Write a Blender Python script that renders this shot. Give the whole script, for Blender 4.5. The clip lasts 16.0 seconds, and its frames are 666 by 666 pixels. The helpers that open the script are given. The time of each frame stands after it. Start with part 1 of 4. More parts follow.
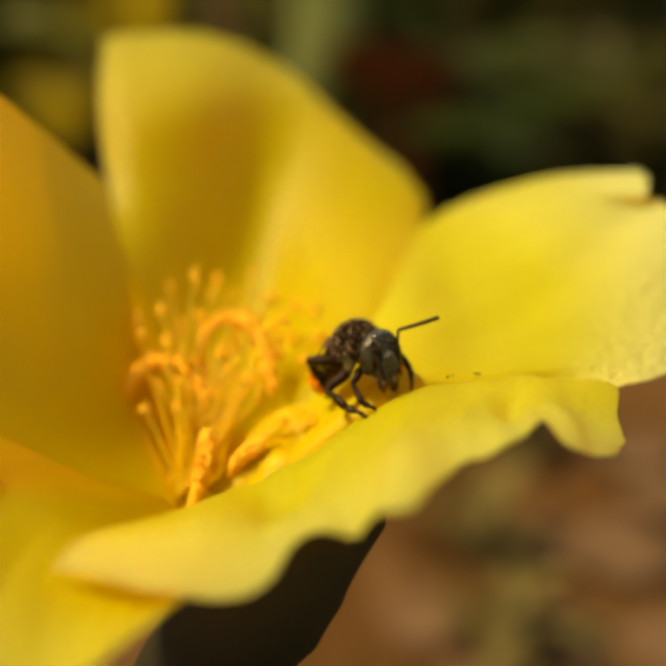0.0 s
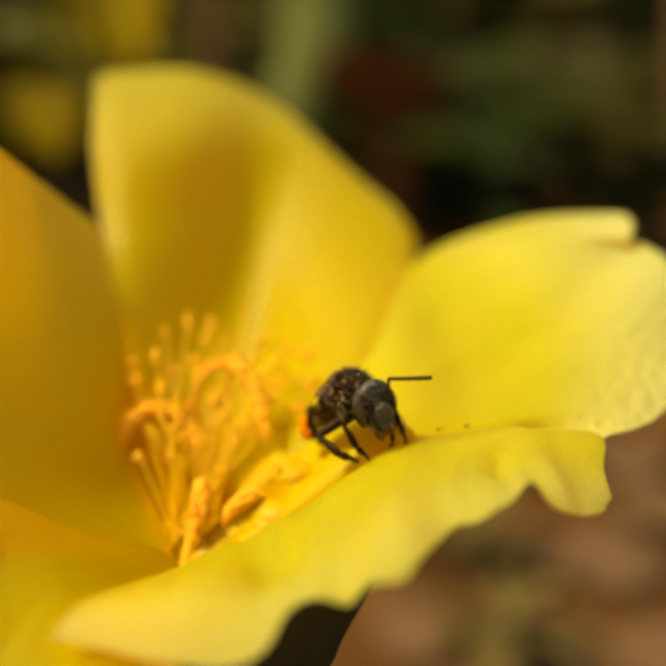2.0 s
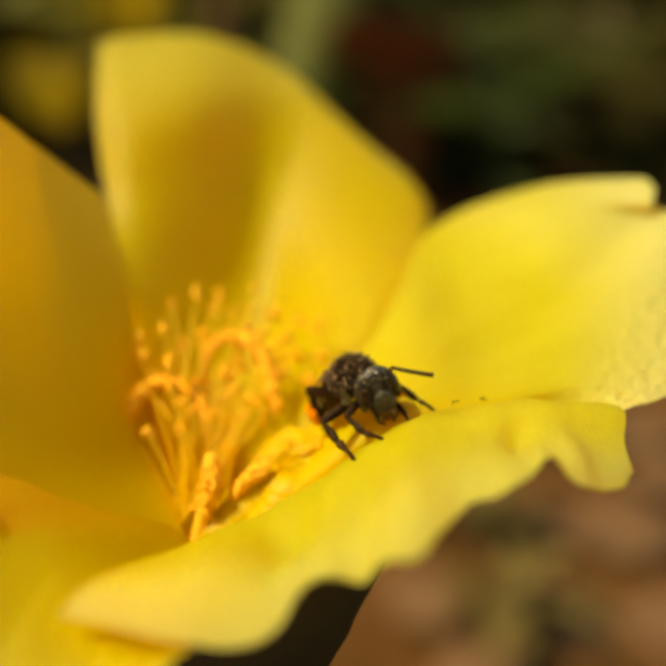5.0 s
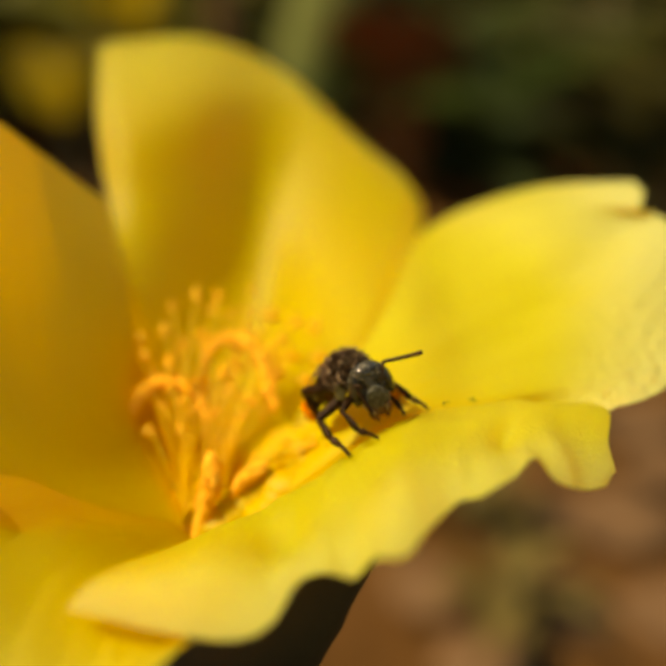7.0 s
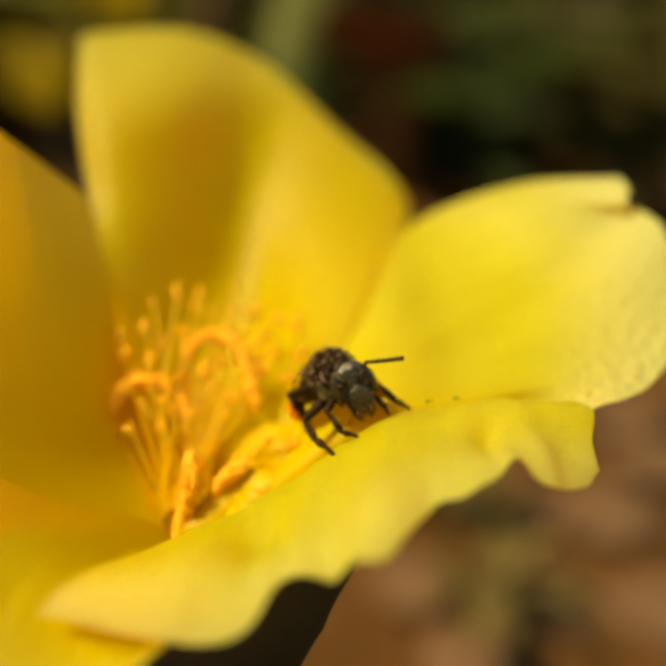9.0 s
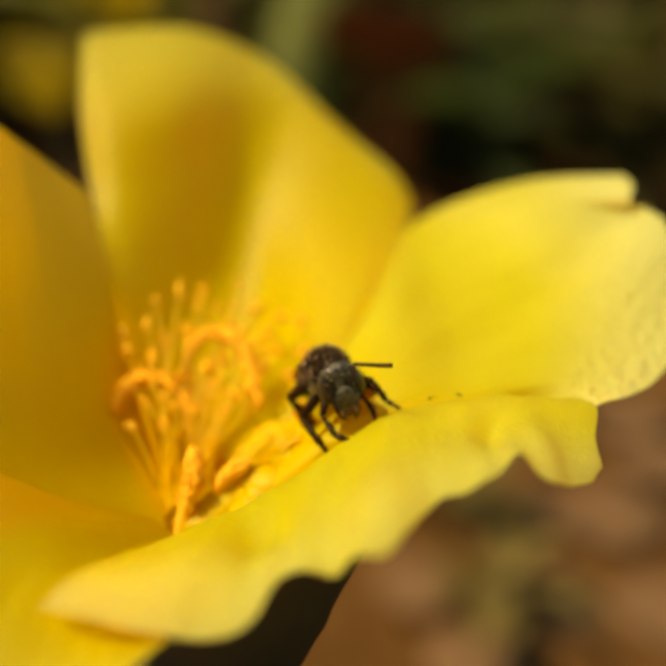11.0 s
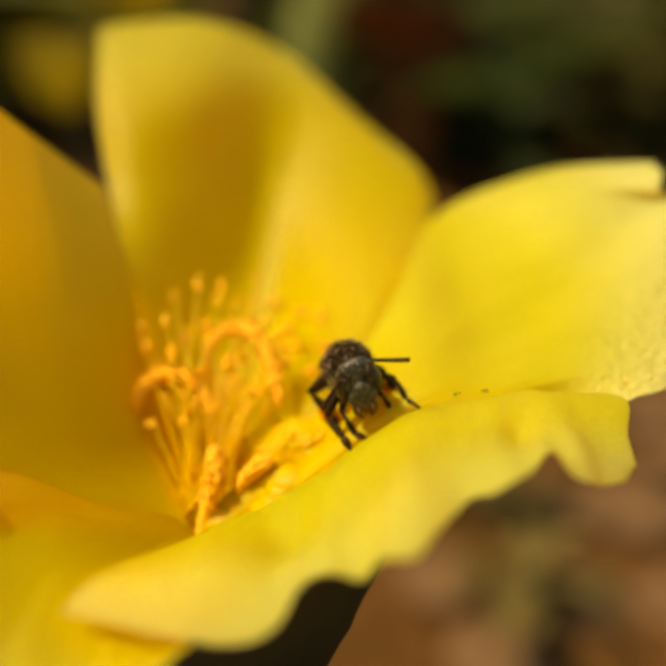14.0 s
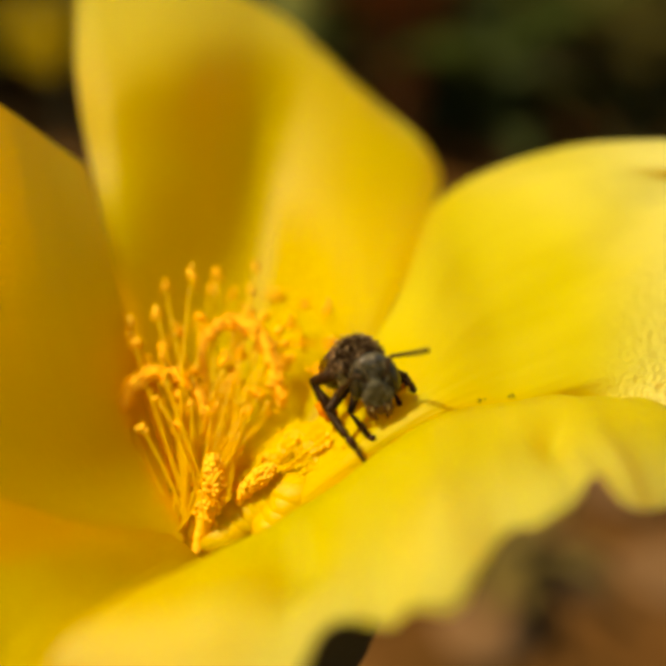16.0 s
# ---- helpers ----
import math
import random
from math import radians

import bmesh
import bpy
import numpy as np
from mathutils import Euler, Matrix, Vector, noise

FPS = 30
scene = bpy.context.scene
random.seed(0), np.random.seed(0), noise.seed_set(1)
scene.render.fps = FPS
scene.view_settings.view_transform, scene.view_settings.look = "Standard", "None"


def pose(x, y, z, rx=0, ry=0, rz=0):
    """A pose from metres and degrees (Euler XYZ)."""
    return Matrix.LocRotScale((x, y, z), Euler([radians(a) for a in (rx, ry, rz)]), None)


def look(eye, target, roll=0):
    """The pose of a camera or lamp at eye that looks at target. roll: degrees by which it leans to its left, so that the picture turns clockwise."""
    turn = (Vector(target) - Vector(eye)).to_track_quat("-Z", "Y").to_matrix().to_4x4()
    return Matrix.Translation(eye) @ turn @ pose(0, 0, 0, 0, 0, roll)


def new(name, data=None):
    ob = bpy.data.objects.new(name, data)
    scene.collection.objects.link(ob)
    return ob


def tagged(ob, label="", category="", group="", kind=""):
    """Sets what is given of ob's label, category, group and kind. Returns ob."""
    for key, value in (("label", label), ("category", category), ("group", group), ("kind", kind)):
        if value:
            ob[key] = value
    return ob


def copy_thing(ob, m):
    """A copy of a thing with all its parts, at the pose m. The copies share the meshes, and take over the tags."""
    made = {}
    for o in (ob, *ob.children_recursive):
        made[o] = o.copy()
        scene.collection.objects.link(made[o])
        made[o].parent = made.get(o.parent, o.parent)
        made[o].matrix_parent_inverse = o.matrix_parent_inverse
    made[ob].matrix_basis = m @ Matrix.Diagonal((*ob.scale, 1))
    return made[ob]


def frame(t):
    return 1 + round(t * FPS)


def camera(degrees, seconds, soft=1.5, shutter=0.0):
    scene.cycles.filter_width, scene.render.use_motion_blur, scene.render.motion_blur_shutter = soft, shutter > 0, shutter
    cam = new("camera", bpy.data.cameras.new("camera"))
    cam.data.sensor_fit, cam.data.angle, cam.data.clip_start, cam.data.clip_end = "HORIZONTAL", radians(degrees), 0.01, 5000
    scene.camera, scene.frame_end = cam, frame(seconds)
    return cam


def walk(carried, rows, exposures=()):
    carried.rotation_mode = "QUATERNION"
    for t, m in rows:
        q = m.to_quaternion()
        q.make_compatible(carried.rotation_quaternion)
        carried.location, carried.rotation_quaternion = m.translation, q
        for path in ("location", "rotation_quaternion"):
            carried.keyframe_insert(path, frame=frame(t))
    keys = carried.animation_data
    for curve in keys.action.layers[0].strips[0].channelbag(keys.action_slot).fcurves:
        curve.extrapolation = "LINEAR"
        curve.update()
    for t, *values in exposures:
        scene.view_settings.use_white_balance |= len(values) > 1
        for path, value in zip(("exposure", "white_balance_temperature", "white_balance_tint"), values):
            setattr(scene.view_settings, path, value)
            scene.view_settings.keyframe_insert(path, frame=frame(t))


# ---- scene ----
# ---------------------------------------------------------------- the lens and the walk
cam = camera(48.9, 16.0, soft=4.5)
METRES, EYE, TILT, LEAN, TURN = 0.015, 0.13, -32.0, 0.0, 0.0
ROWS = [
    (0, -0.0000, -0.0000, -0.0000, -0.000, 0.000, -0.000),
    (0.5, -0.0107, 0.0207, 0.0074, 0.114, -0.286, -0.071),
    (1, -0.0013, 0.0041, 0.0479, -0.206, 0.279, -0.002),
    (1.5, 0.0118, 0.0051, 0.0428, -0.617, 0.083, -0.063),
    (2, -0.0045, -0.0277, 0.1054, -0.769, 0.403, 0.240),
    (2.5, 0.0072, -0.0063, 0.0773, -0.525, -0.730, 0.175),
    (3, -0.0078, 0.0335, 0.0871, 0.565, -1.499, 0.629),
    (3.5, -0.0131, 0.0333, 0.1024, 0.242, -1.209, 0.768),
    (4, -0.0062, 0.0317, 0.0814, -0.466, -0.715, 0.495),
    (4.5, -0.0078, 0.0304, 0.0914, -0.083, -1.330, 0.574),
    (7, 0.0085, -0.0343, 0.1336, 0.139, -2.513, 0.741),
    (7.5, 0.0168, -0.0003, 0.1217, -0.127, -3.351, 0.719),
    (8, 0.0358, 0.0003, 0.1254, -0.801, -3.025, 0.625),
    (8.5, 0.0285, -0.0071, 0.1278, -1.069, -3.084, 0.525),
    (9, 0.0223, -0.0118, 0.1377, -0.755, -2.924, 0.570),
    (9.5, 0.0238, -0.0163, 0.1231, -1.140, -3.312, 0.432),
    (12, 0.0268, -0.0055, 0.1282, -0.036, -2.511, 0.668),
    (12.5, 0.0209, -0.0155, 0.1228, -0.246, -2.760, 0.624),
    (13, 0.0174, -0.0258, 0.1167, 0.104, -1.712, 0.547),
    (13.5, 0.0215, -0.0057, 0.1103, -0.007, -3.061, 0.679),
    (14, 0.0162, 0.0271, 0.1302, 0.909, -3.339, 1.174),
    (14.5, 0.0179, 0.0186, 0.1479, 0.526, -3.170, 1.338),
    (15, -0.0249, 0.0934, 0.0760, 0.352, -3.478, 0.617),
    (15.5, -0.0512, 0.1506, 0.1520, -0.050, -4.630, 1.174),
    (16, -0.0366, 0.1825, 0.1833, -0.318, -5.848, 1.187),
]
walk(cam, [(t, pose(0, 0, EYE, TILT, LEAN, TURN) @ pose(METRES * x, METRES * y, METRES * z, 90 + pitch, roll, yaw)) for t, x, y, z, yaw, pitch, roll in ROWS],
     exposures=[(0.0, 0.88, 7600, 10), (3.5, 0.96, 7600, 10), (8.5, 0.93, 7700, 10), (12.0, 0.95, 7800, 10), (14.5, 0.94, 8000, 10), (16.0, 0.94, 8500, 10)])
cam.data.dof.use_dof = True
cam.data.dof.focus_distance = 0.0224
cam.data.dof.aperture_fstop = 23.0

# ---------------------------------------------------------------- sky and sun
SUN_ELEVATION, SUN_AZIMUTH = 57.0, -78.0      # degrees up; degrees clockwise from +y
world = bpy.data.worlds.new("sky")
world.use_nodes = True
scene.world = world
sky = world.node_tree.nodes.new("ShaderNodeTexSky")
sky.sky_type = "NISHITA"
sky.sun_disc = False
sky.sun_elevation = radians(SUN_ELEVATION)
sky.sun_rotation = radians(SUN_AZIMUTH)
world.node_tree.links.new(sky.outputs[0], world.node_tree.nodes["Background"].inputs[0])
world.node_tree.nodes["Background"].inputs[1].default_value = 0.10
sun = new("sun", bpy.data.lights.new("sun", "SUN"))
sun.data.energy = 3.2
sun.data.angle = radians(5.0)
sun.data.color = (1.0, 0.95, 0.86)
aim = Vector((math.sin(radians(SUN_AZIMUTH)) * math.cos(radians(SUN_ELEVATION)),
              math.cos(radians(SUN_AZIMUTH)) * math.cos(radians(SUN_ELEVATION)), math.sin(radians(SUN_ELEVATION))))
sun.matrix_world = look(aim, (0, 0, 0))

MM = 0.001


# ---------------------------------------------------------------- materials
def material(name, rough=0.5, metallic=0.0, specular=0.5):
    m = bpy.data.materials.new(name)
    m.use_nodes = True
    tree = m.node_tree
    b = tree.nodes["Principled BSDF"]
    b.inputs["Roughness"].default_value = rough
    b.inputs["Metallic"].default_value = metallic
    b.inputs["Specular IOR Level"].default_value = specular
    return m, tree, b


def ramp(tree, source, stops):
    r = tree.nodes.new("ShaderNodeValToRGB")
    while len(r.color_ramp.elements) < len(stops):
        r.color_ramp.elements.new(0.5)
    for e, (at, c) in zip(r.color_ramp.elements, stops):
        e.position, e.color = at, (*c, 1)
    tree.links.new(source, r.inputs[0])
    return r.outputs[0]


def grain(tree, scale, detail=4.0, space="Object", stretch=(1, 1, 1), rough=0.5):
    co = tree.nodes.new("ShaderNodeTexCoord")
    mp = tree.nodes.new("ShaderNodeMapping")
    mp.inputs["Scale"].default_value = stretch
    n = tree.nodes.new("ShaderNodeTexNoise")
    n.inputs["Scale"].default_value = scale
    n.inputs["Detail"].default_value = detail
    n.inputs["Roughness"].default_value = rough
    tree.links.new(co.outputs[space], mp.inputs[0])
    tree.links.new(mp.outputs[0], n.inputs["Vector"])
    return n.outputs["Fac"]


def relief(tree, shader, source, strength, distance):
    b = tree.nodes.new("ShaderNodeBump")
    b.inputs["Strength"].default_value = strength
    b.inputs["Distance"].default_value = distance
    tree.links.new(source, b.inputs["Height"])
    tree.links.new(b.outputs[0], shader.inputs["Normal"])
    return b.outputs[0]


def plain(name, low, high, scale, rough=0.5, bump=0.0, distance=0.0001, specular=0.5, space="Object", tint=(1, 1, 1)):
    """A surface that wanders between two colours, with a fine relief."""
    m, tree, b = material(name, rough, 0.0, specular)
    b.inputs["Specular Tint"].default_value = (*tint, 1)
    tree.links.new(ramp(tree, grain(tree, scale, space=space), [(0.3, low), (0.7, high)]), b.inputs["Base Color"])
    if bump:
        relief(tree, b, grain(tree, scale * 4, space=space), bump, distance)
    return m


def petal_material(name, low, high, through_colour, share, rim, soft=0.65):
    """A thin petal: glossy cells over yellow, light shining through, fine veins along its length."""
    m, tree, b = material(name, 0.5, 0.0, 0.33)
    b.inputs["Specular Tint"].default_value = (1.0, 0.95, 0.7, 1)
    blotch = grain(tree, 160.0, 3.0)
    veins = grain(tree, 1.0, 3.0, "UV", (42, 2.2, 1))
    mix = tree.nodes.new("ShaderNodeMath")
    mix.operation = "MULTIPLY_ADD"
    mix.inputs[1].default_value = 0.4
    tree.links.new(veins, mix.inputs[0])
    half = tree.nodes.new("ShaderNodeMath")
    half.operation = "MULTIPLY"
    half.inputs[1].default_value = 0.6
    tree.links.new(blotch, half.inputs[0])
    tree.links.new(half.outputs[0], mix.inputs[2])
    # paler and finely crinkled towards the rim
    co = tree.nodes.new("ShaderNodeTexCoord")
    xyz = tree.nodes.new("ShaderNodeSeparateXYZ")
    tree.links.new(co.outputs["UV"], xyz.inputs[0])
    outer = tree.nodes.new("ShaderNodeMapRange")
    outer.interpolation_type = "SMOOTHSTEP"
    outer.inputs["From Min"].default_value = 0.62
    tree.links.new(xyz.outputs["Y"], outer.inputs["Value"])
    pale = tree.nodes.new("ShaderNodeMix")
    pale.data_type = "RGBA"
    tree.links.new(outer.outputs[0], pale.inputs["Factor"])
    tree.links.new(ramp(tree, mix.outputs[0], [(0.35, low), (0.65, high)]), pale.inputs["A"])
    pale.inputs["B"].default_value = (*rim, 1)
    tree.links.new(pale.outputs["Result"], b.inputs["Base Color"])
    cells = grain(tree, 1.0, 4.0, "UV", (120, 30, 1))
    crinkle = tree.nodes.new("ShaderNodeMath")
    crinkle.operation = "MULTIPLY_ADD"
    tree.links.new(grain(tree, 6500.0, 3.0), crinkle.inputs[0])
    depth = tree.nodes.new("ShaderNodeMath")
    depth.operation = "MULTIPLY"
    depth.inputs[1].default_value = 42.0
    tree.links.new(outer.outputs[0], depth.inputs[0])
    tree.links.new(depth.outputs[0], crinkle.inputs[1])
    tree.links.new(cells, crinkle.inputs[2])
    bump = relief(tree, b, crinkle.outputs[0], 0.22, 0.0001)
    b.subsurface_method = "BURLEY"
    b.inputs["Subsurface Weight"].default_value = soft
    b.inputs["Subsurface Radius"].default_value = (1.0, 0.85, 0.2)
    b.inputs["Subsurface Scale"].default_value = 0.0028
    t = tree.nodes.new("ShaderNodeBsdfTranslucent")
    t.inputs["Color"].default_value = (*through_colour, 1)
    tree.links.new(bump, t.inputs["Normal"])
    s = tree.nodes.new("ShaderNodeMixShader")
    s.inputs[0].default_value = share
    tree.links.new(b.outputs[0], s.inputs[1])
    tree.links.new(t.outputs[0], s.inputs[2])
    tree.links.new(s.outputs[0], tree.nodes["Material Output"].inputs["Surface"])
    return m


YELLOW = petal_material("petal_yellow", (0.84, 0.63, 0.003), (0.90, 0.71, 0.008), (1.0, 0.405, 0.0005), 0.64, (0.84, 0.73, 0.035))
# right and front petals: yellow dimmed to hold down the sun on them
DIM_PALE_TIPPED = petal_material("petal_dim_pale_tipped", (0.66, 0.55, 0.004), (0.72, 0.625, 0.012), (1.0, 0.48, 0.002), 0.52, (0.69, 0.65, 0.14), 0.12)
DIM_ROLLED = petal_material("petal_dim_rolled", (0.655, 0.55, 0.006), (0.715, 0.615, 0.018), (0.93, 0.52, 0.002), 0.56, (0.705, 0.64, 0.075))
FILAMENT = petal_material("filament_yellow", (0.90, 0.68, 0.006), (0.94, 0.76, 0.015), (1.0, 0.68, 0.004), 0.5, (0.94, 0.76, 0.02))
# petal yellow with the second bloom's shade put into the colour
SHADED_YELLOW = petal_material("petal_shaded_yellow", (0.28, 0.21, 0.012), (0.36, 0.27, 0.018), (0.34, 0.22, 0.008), 0.5, (0.22, 0.16, 0.03))
POLLEN = plain("pollen_orange", (0.95, 0.40, 0.016), (0.97, 0.54, 0.04), 2500, 0.9, 0.6, 0.00006, 0.05)
LOOSE = plain("loose_pollen", (0.86, 0.60, 0.012), (0.90, 0.70, 0.03), 1500, 0.9, specular=0.05)
ANTHER = plain("anther_orange", (0.95, 0.41, 0.016), (0.97, 0.53, 0.035), 1800, 0.9, 0.6, 0.00006, 0.05)
PACKED = plain("packed_pollen", (0.66, 0.12, 0.001), (0.80, 0.25, 0.004), 2600, 0.9, 0.7, 0.00008, 0.03)
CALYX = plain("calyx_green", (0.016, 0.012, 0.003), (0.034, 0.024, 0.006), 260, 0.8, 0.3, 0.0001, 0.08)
STALK = plain("stalk_green", (0.03, 0.04, 0.010), (0.07, 0.06, 0.02), 200, 0.5, 0.3)
AMBER = (1.0, 0.72, 0.38)
SHELL = plain("black_chitin", (0.006, 0.0025, 0.0008), (0.030, 0.0105, 0.0025), 7000, 0.3, 0.6, 0.00003, 0.14, tint=AMBER)
FACE = plain("grey_haired_chitin", (0.020, 0.016, 0.007), (0.115, 0.094, 0.046), 4000, 0.34, 0.9, 0.00006, 0.28, tint=AMBER)
FACE_DARK = plain("dark_haired_chitin", (0.005, 0.0036, 0.0015), (0.075, 0.060, 0.028), 3000, 0.22, 0.8, 0.00006, 0.6, tint=AMBER)
EYE_DARK = plain("compound_eye", (0.007, 0.005, 0.002), (0.036, 0.027, 0.011), 3000, 0.24, 0.5, 0.00003, 0.4, tint=AMBER)
CROWN = plain("glossy_black_chitin", (0.006, 0.005, 0.003), (0.04, 0.034, 0.018), 6000, 0.16, 0.35, 0.00004, 0.7, tint=(1.0, 0.8, 0.54))
BROWN = plain("brown_chitin", (0.012, 0.005, 0.0016), (0.045, 0.017, 0.0045), 4000, 0.3, 0.5, 0.00003, 0.14, tint=AMBER)
REDBROWN = plain("red_brown_chitin", (0.045, 0.015, 0.003), (0.17, 0.065, 0.012), 4000, 0.28, 0.5, 0.00003, 0.4, tint=AMBER)
BAND = plain("pale_band", (0.26, 0.18, 0.045), (0.52, 0.39, 0.11), 6000, 0.6, 0.7, 0.00006)
HAIR = plain("brown_bristle", (0.006, 0.0022, 0.0008), (0.075, 0.030, 0.007), 7000, 0.3, specular=0.5, tint=AMBER)
DOWN = plain("grey_down", (0.10, 0.085, 0.045), (0.24, 0.21, 0.12), 3000, 0.5)
GRAIN = plain("pollen_grain", (0.30, 0.12, 0.025), (0.92, 0.60, 0.24), 9000, 0.3)


def wing_material():
    m, tree, b = material("smoky_wing", 0.5, 0.0, 0.2)
    tree.links.new(ramp(tree, grain(tree, 900), [(0.3, (0.03, 0.018, 0.008)), (0.7, (0.10, 0.06, 0.025))]), b.inputs["Base Color"])
    clear = tree.nodes.new("ShaderNodeBsdfTransparent")
    clear.inputs[0].default_value = (0.7, 0.5, 0.3, 1)
    s = tree.nodes.new("ShaderNodeMixShader")
    s.inputs[0].default_value = 0.35
    tree.links.new(b.outputs[0], s.inputs[1])
    tree.links.new(clear.outputs[0], s.inputs[2])
    tree.links.new(s.outputs[0], tree.nodes["Material Output"].inputs["Surface"])
    return m


WING = wing_material()


def soil_material():
    m, tree, b = material("red_brown_soil", 0.95, 0.0, 0.03)
    tree.links.new(ramp(tree, grain(tree, 26, 3.0), [(0.36, (0.056, 0.024, 0.0045)), (0.5, (0.084, 0.034, 0.007)), (0.64, (0.128, 0.059, 0.016))]), b.inputs["Base Color"])
    relief(tree, b, grain(tree, 160, 8.0), 0.9, 0.004)
    return m


SOIL = soil_material()


def leaf_material(name, low, high, through_colour, scale=60):
    """A green leaf that lets some light through."""
    m, tree, b = material(name, 0.8, 0.0, 0.08)
    tree.links.new(ramp(tree, grain(tree, scale), [(0.3, low), (0.7, high)]), b.inputs["Base Color"])
    t = tree.nodes.new("ShaderNodeBsdfTranslucent")
    t.inputs["Color"].default_value = (*through_colour, 1)
    s = tree.nodes.new("ShaderNodeMixShader")
    s.inputs[0].default_value = 0.4
    tree.links.new(b.outputs[0], s.inputs[1])
    tree.links.new(t.outputs[0], s.inputs[2])
    tree.links.new(s.outputs[0], tree.nodes["Material Output"].inputs["Surface"])
    return m


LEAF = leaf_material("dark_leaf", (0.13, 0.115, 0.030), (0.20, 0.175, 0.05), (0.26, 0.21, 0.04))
# darker copy of the leaf above, with shade put into its colour
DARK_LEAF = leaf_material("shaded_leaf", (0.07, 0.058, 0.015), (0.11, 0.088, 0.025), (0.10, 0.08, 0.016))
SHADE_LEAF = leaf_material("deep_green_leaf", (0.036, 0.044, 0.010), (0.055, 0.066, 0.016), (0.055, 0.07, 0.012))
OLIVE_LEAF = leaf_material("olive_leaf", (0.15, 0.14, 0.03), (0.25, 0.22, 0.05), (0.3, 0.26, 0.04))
OLIVE = plain("olive_leaf_dull", (0.085, 0.056, 0.012), (0.125, 0.085, 0.02), 60, 0.9, 0.3, 0.0004, 0.03)
LITTER = plain("dry_red_leaf", (0.20, 0.060, 0.014), (0.34, 0.115, 0.03), 50, 0.9, 0.5, 0.0006, 0.05)
BROWN_LITTER = plain("dry_brown_leaf", (0.07, 0.03, 0.006), (0.12, 0.055, 0.012), 50, 0.9, 0.5, 0.0006, 0.1)
OLIVE_LIGHT = plain("pale_olive_stalk", (0.085, 0.085, 0.012), (0.13, 0.125, 0.022), 60, 0.8, 0.3, 0.0004, 0.1)
TWIG = plain("brown_twig", (0.058, 0.029, 0.009), (0.10, 0.050, 0.015), 90, 0.9, 0.6, 0.0005, 0.05)
STONE = plain("pinkish_stone", (0.10, 0.050, 0.018), (0.15, 0.078, 0.029), 60, 0.9, 0.5, 0.0008, 0.04)


# ---------------------------------------------------------------- mesh helpers
def part(name, bm, mat, parent=None, label="", smooth=True):
    me = bpy.data.meshes.new(name)
    bm.to_mesh(me)
    bm.free()
    if smooth:
        me.polygons.foreach_set("use_smooth", [True] * len(me.polygons))
    me.materials.append(mat)
    ob = new(name, me)
    if parent:
        ob.parent = parent
    if label:
        ob["label"] = label
    return ob


def spline(points, count):
    """count points along a smooth curve through the given ones."""
    p = np.array(points, float)
    ext = np.vstack([2 * p[0] - p[1], p, 2 * p[-1] - p[-2]])
    out = []
    for s in np.linspace(0, len(p) - 1, count):
        i = min(int(s), len(p) - 2)
        f = s - i
        a, b, c, d = ext[i], ext[i + 1], ext[i + 2], ext[i + 3]
        out.append(0.5 * (2 * b + (c - a) * f + (2 * a - 5 * b + 4 * c - d) * f * f + (3 * b - a - 3 * c + d) * f ** 3))
    return np.array(out)


def ball(bm, centre, radii, turn=None, u=20, v=12):
    m = Matrix.Translation(centre) @ (turn.to_4x4() if turn else Matrix()) @ Matrix.Diagonal((*radii, 1))
    return bmesh.ops.create_uvsphere(bm, u_segments=u, v_segments=v, radius=1.0, matrix=m)["verts"]


def tube(bm, points, radii, sides=10, count=0, cap=True):
    """A tapered round tube along a smooth curve."""
    p = spline(points, count or len(points) * 4)
    r = np.interp(np.linspace(0, 1, len(p)), np.linspace(0, 1, len(radii)), radii)
    rings, side = [], None
    for i in range(len(p)):
        ahead = Vector(p[min(i + 1, len(p) - 1)] - p[max(i - 1, 0)]).normalized()
        if side is None:
            side = ahead.orthogonal().normalized()
        side = (side - ahead * side.dot(ahead)).normalized()
        up = ahead.cross(side)
        rings.append([bm.verts.new(Vector(p[i]) + (side * math.cos(a) + up * math.sin(a)) * r[i]) for a in np.linspace(0, 2 * math.pi, sides, endpoint=False)])
    for a, b in zip(rings, rings[1:]):
        for k in range(sides):
            bm.faces.new((a[k], a[(k + 1) % sides], b[(k + 1) % sides], b[k]))
    if cap:
        bm.faces.new(rings[0][::-1])
        bm.faces.new(rings[-1])


def grains(name, centres, sizes, mat, parent, label=""):
    """Many small round grains in one mesh."""
    bm = bmesh.new()
    bmesh.ops.create_icosphere(bm, subdivisions=1, radius=1.0)
    base = np.array([v.co[:] for v in bm.verts])
    tris = np.array([[v.index for v in f.verts] for f in bm.faces])
    bm.free()
    centres, sizes = np.array(centres), np.array(sizes)
    co = (centres[:, None, :] + base[None] * sizes[:, None, None]).reshape(-1, 3)
    fs = (tris[None] + (np.arange(len(centres)) * len(base))[:, None, None]).reshape(-1, 3)
    me = bpy.data.meshes.new(name)
    me.from_pydata(co.tolist(), [], fs.tolist())
    me.polygons.foreach_set("use_smooth", [True] * len(me.polygons))
    me.materials.append(mat)
    ob = new(name, me)
    ob.parent = parent
    return tagged(ob, label, kind="stuff")


def patch(cage, nu, nv):
    """A smooth sheet of nv by nu points through a cage of rows."""
    rows = np.array([spline(r, nu) for r in cage])
    return np.array([spline(rows[:, i], nv) for i in range(nu)]).transpose(1, 0, 2)


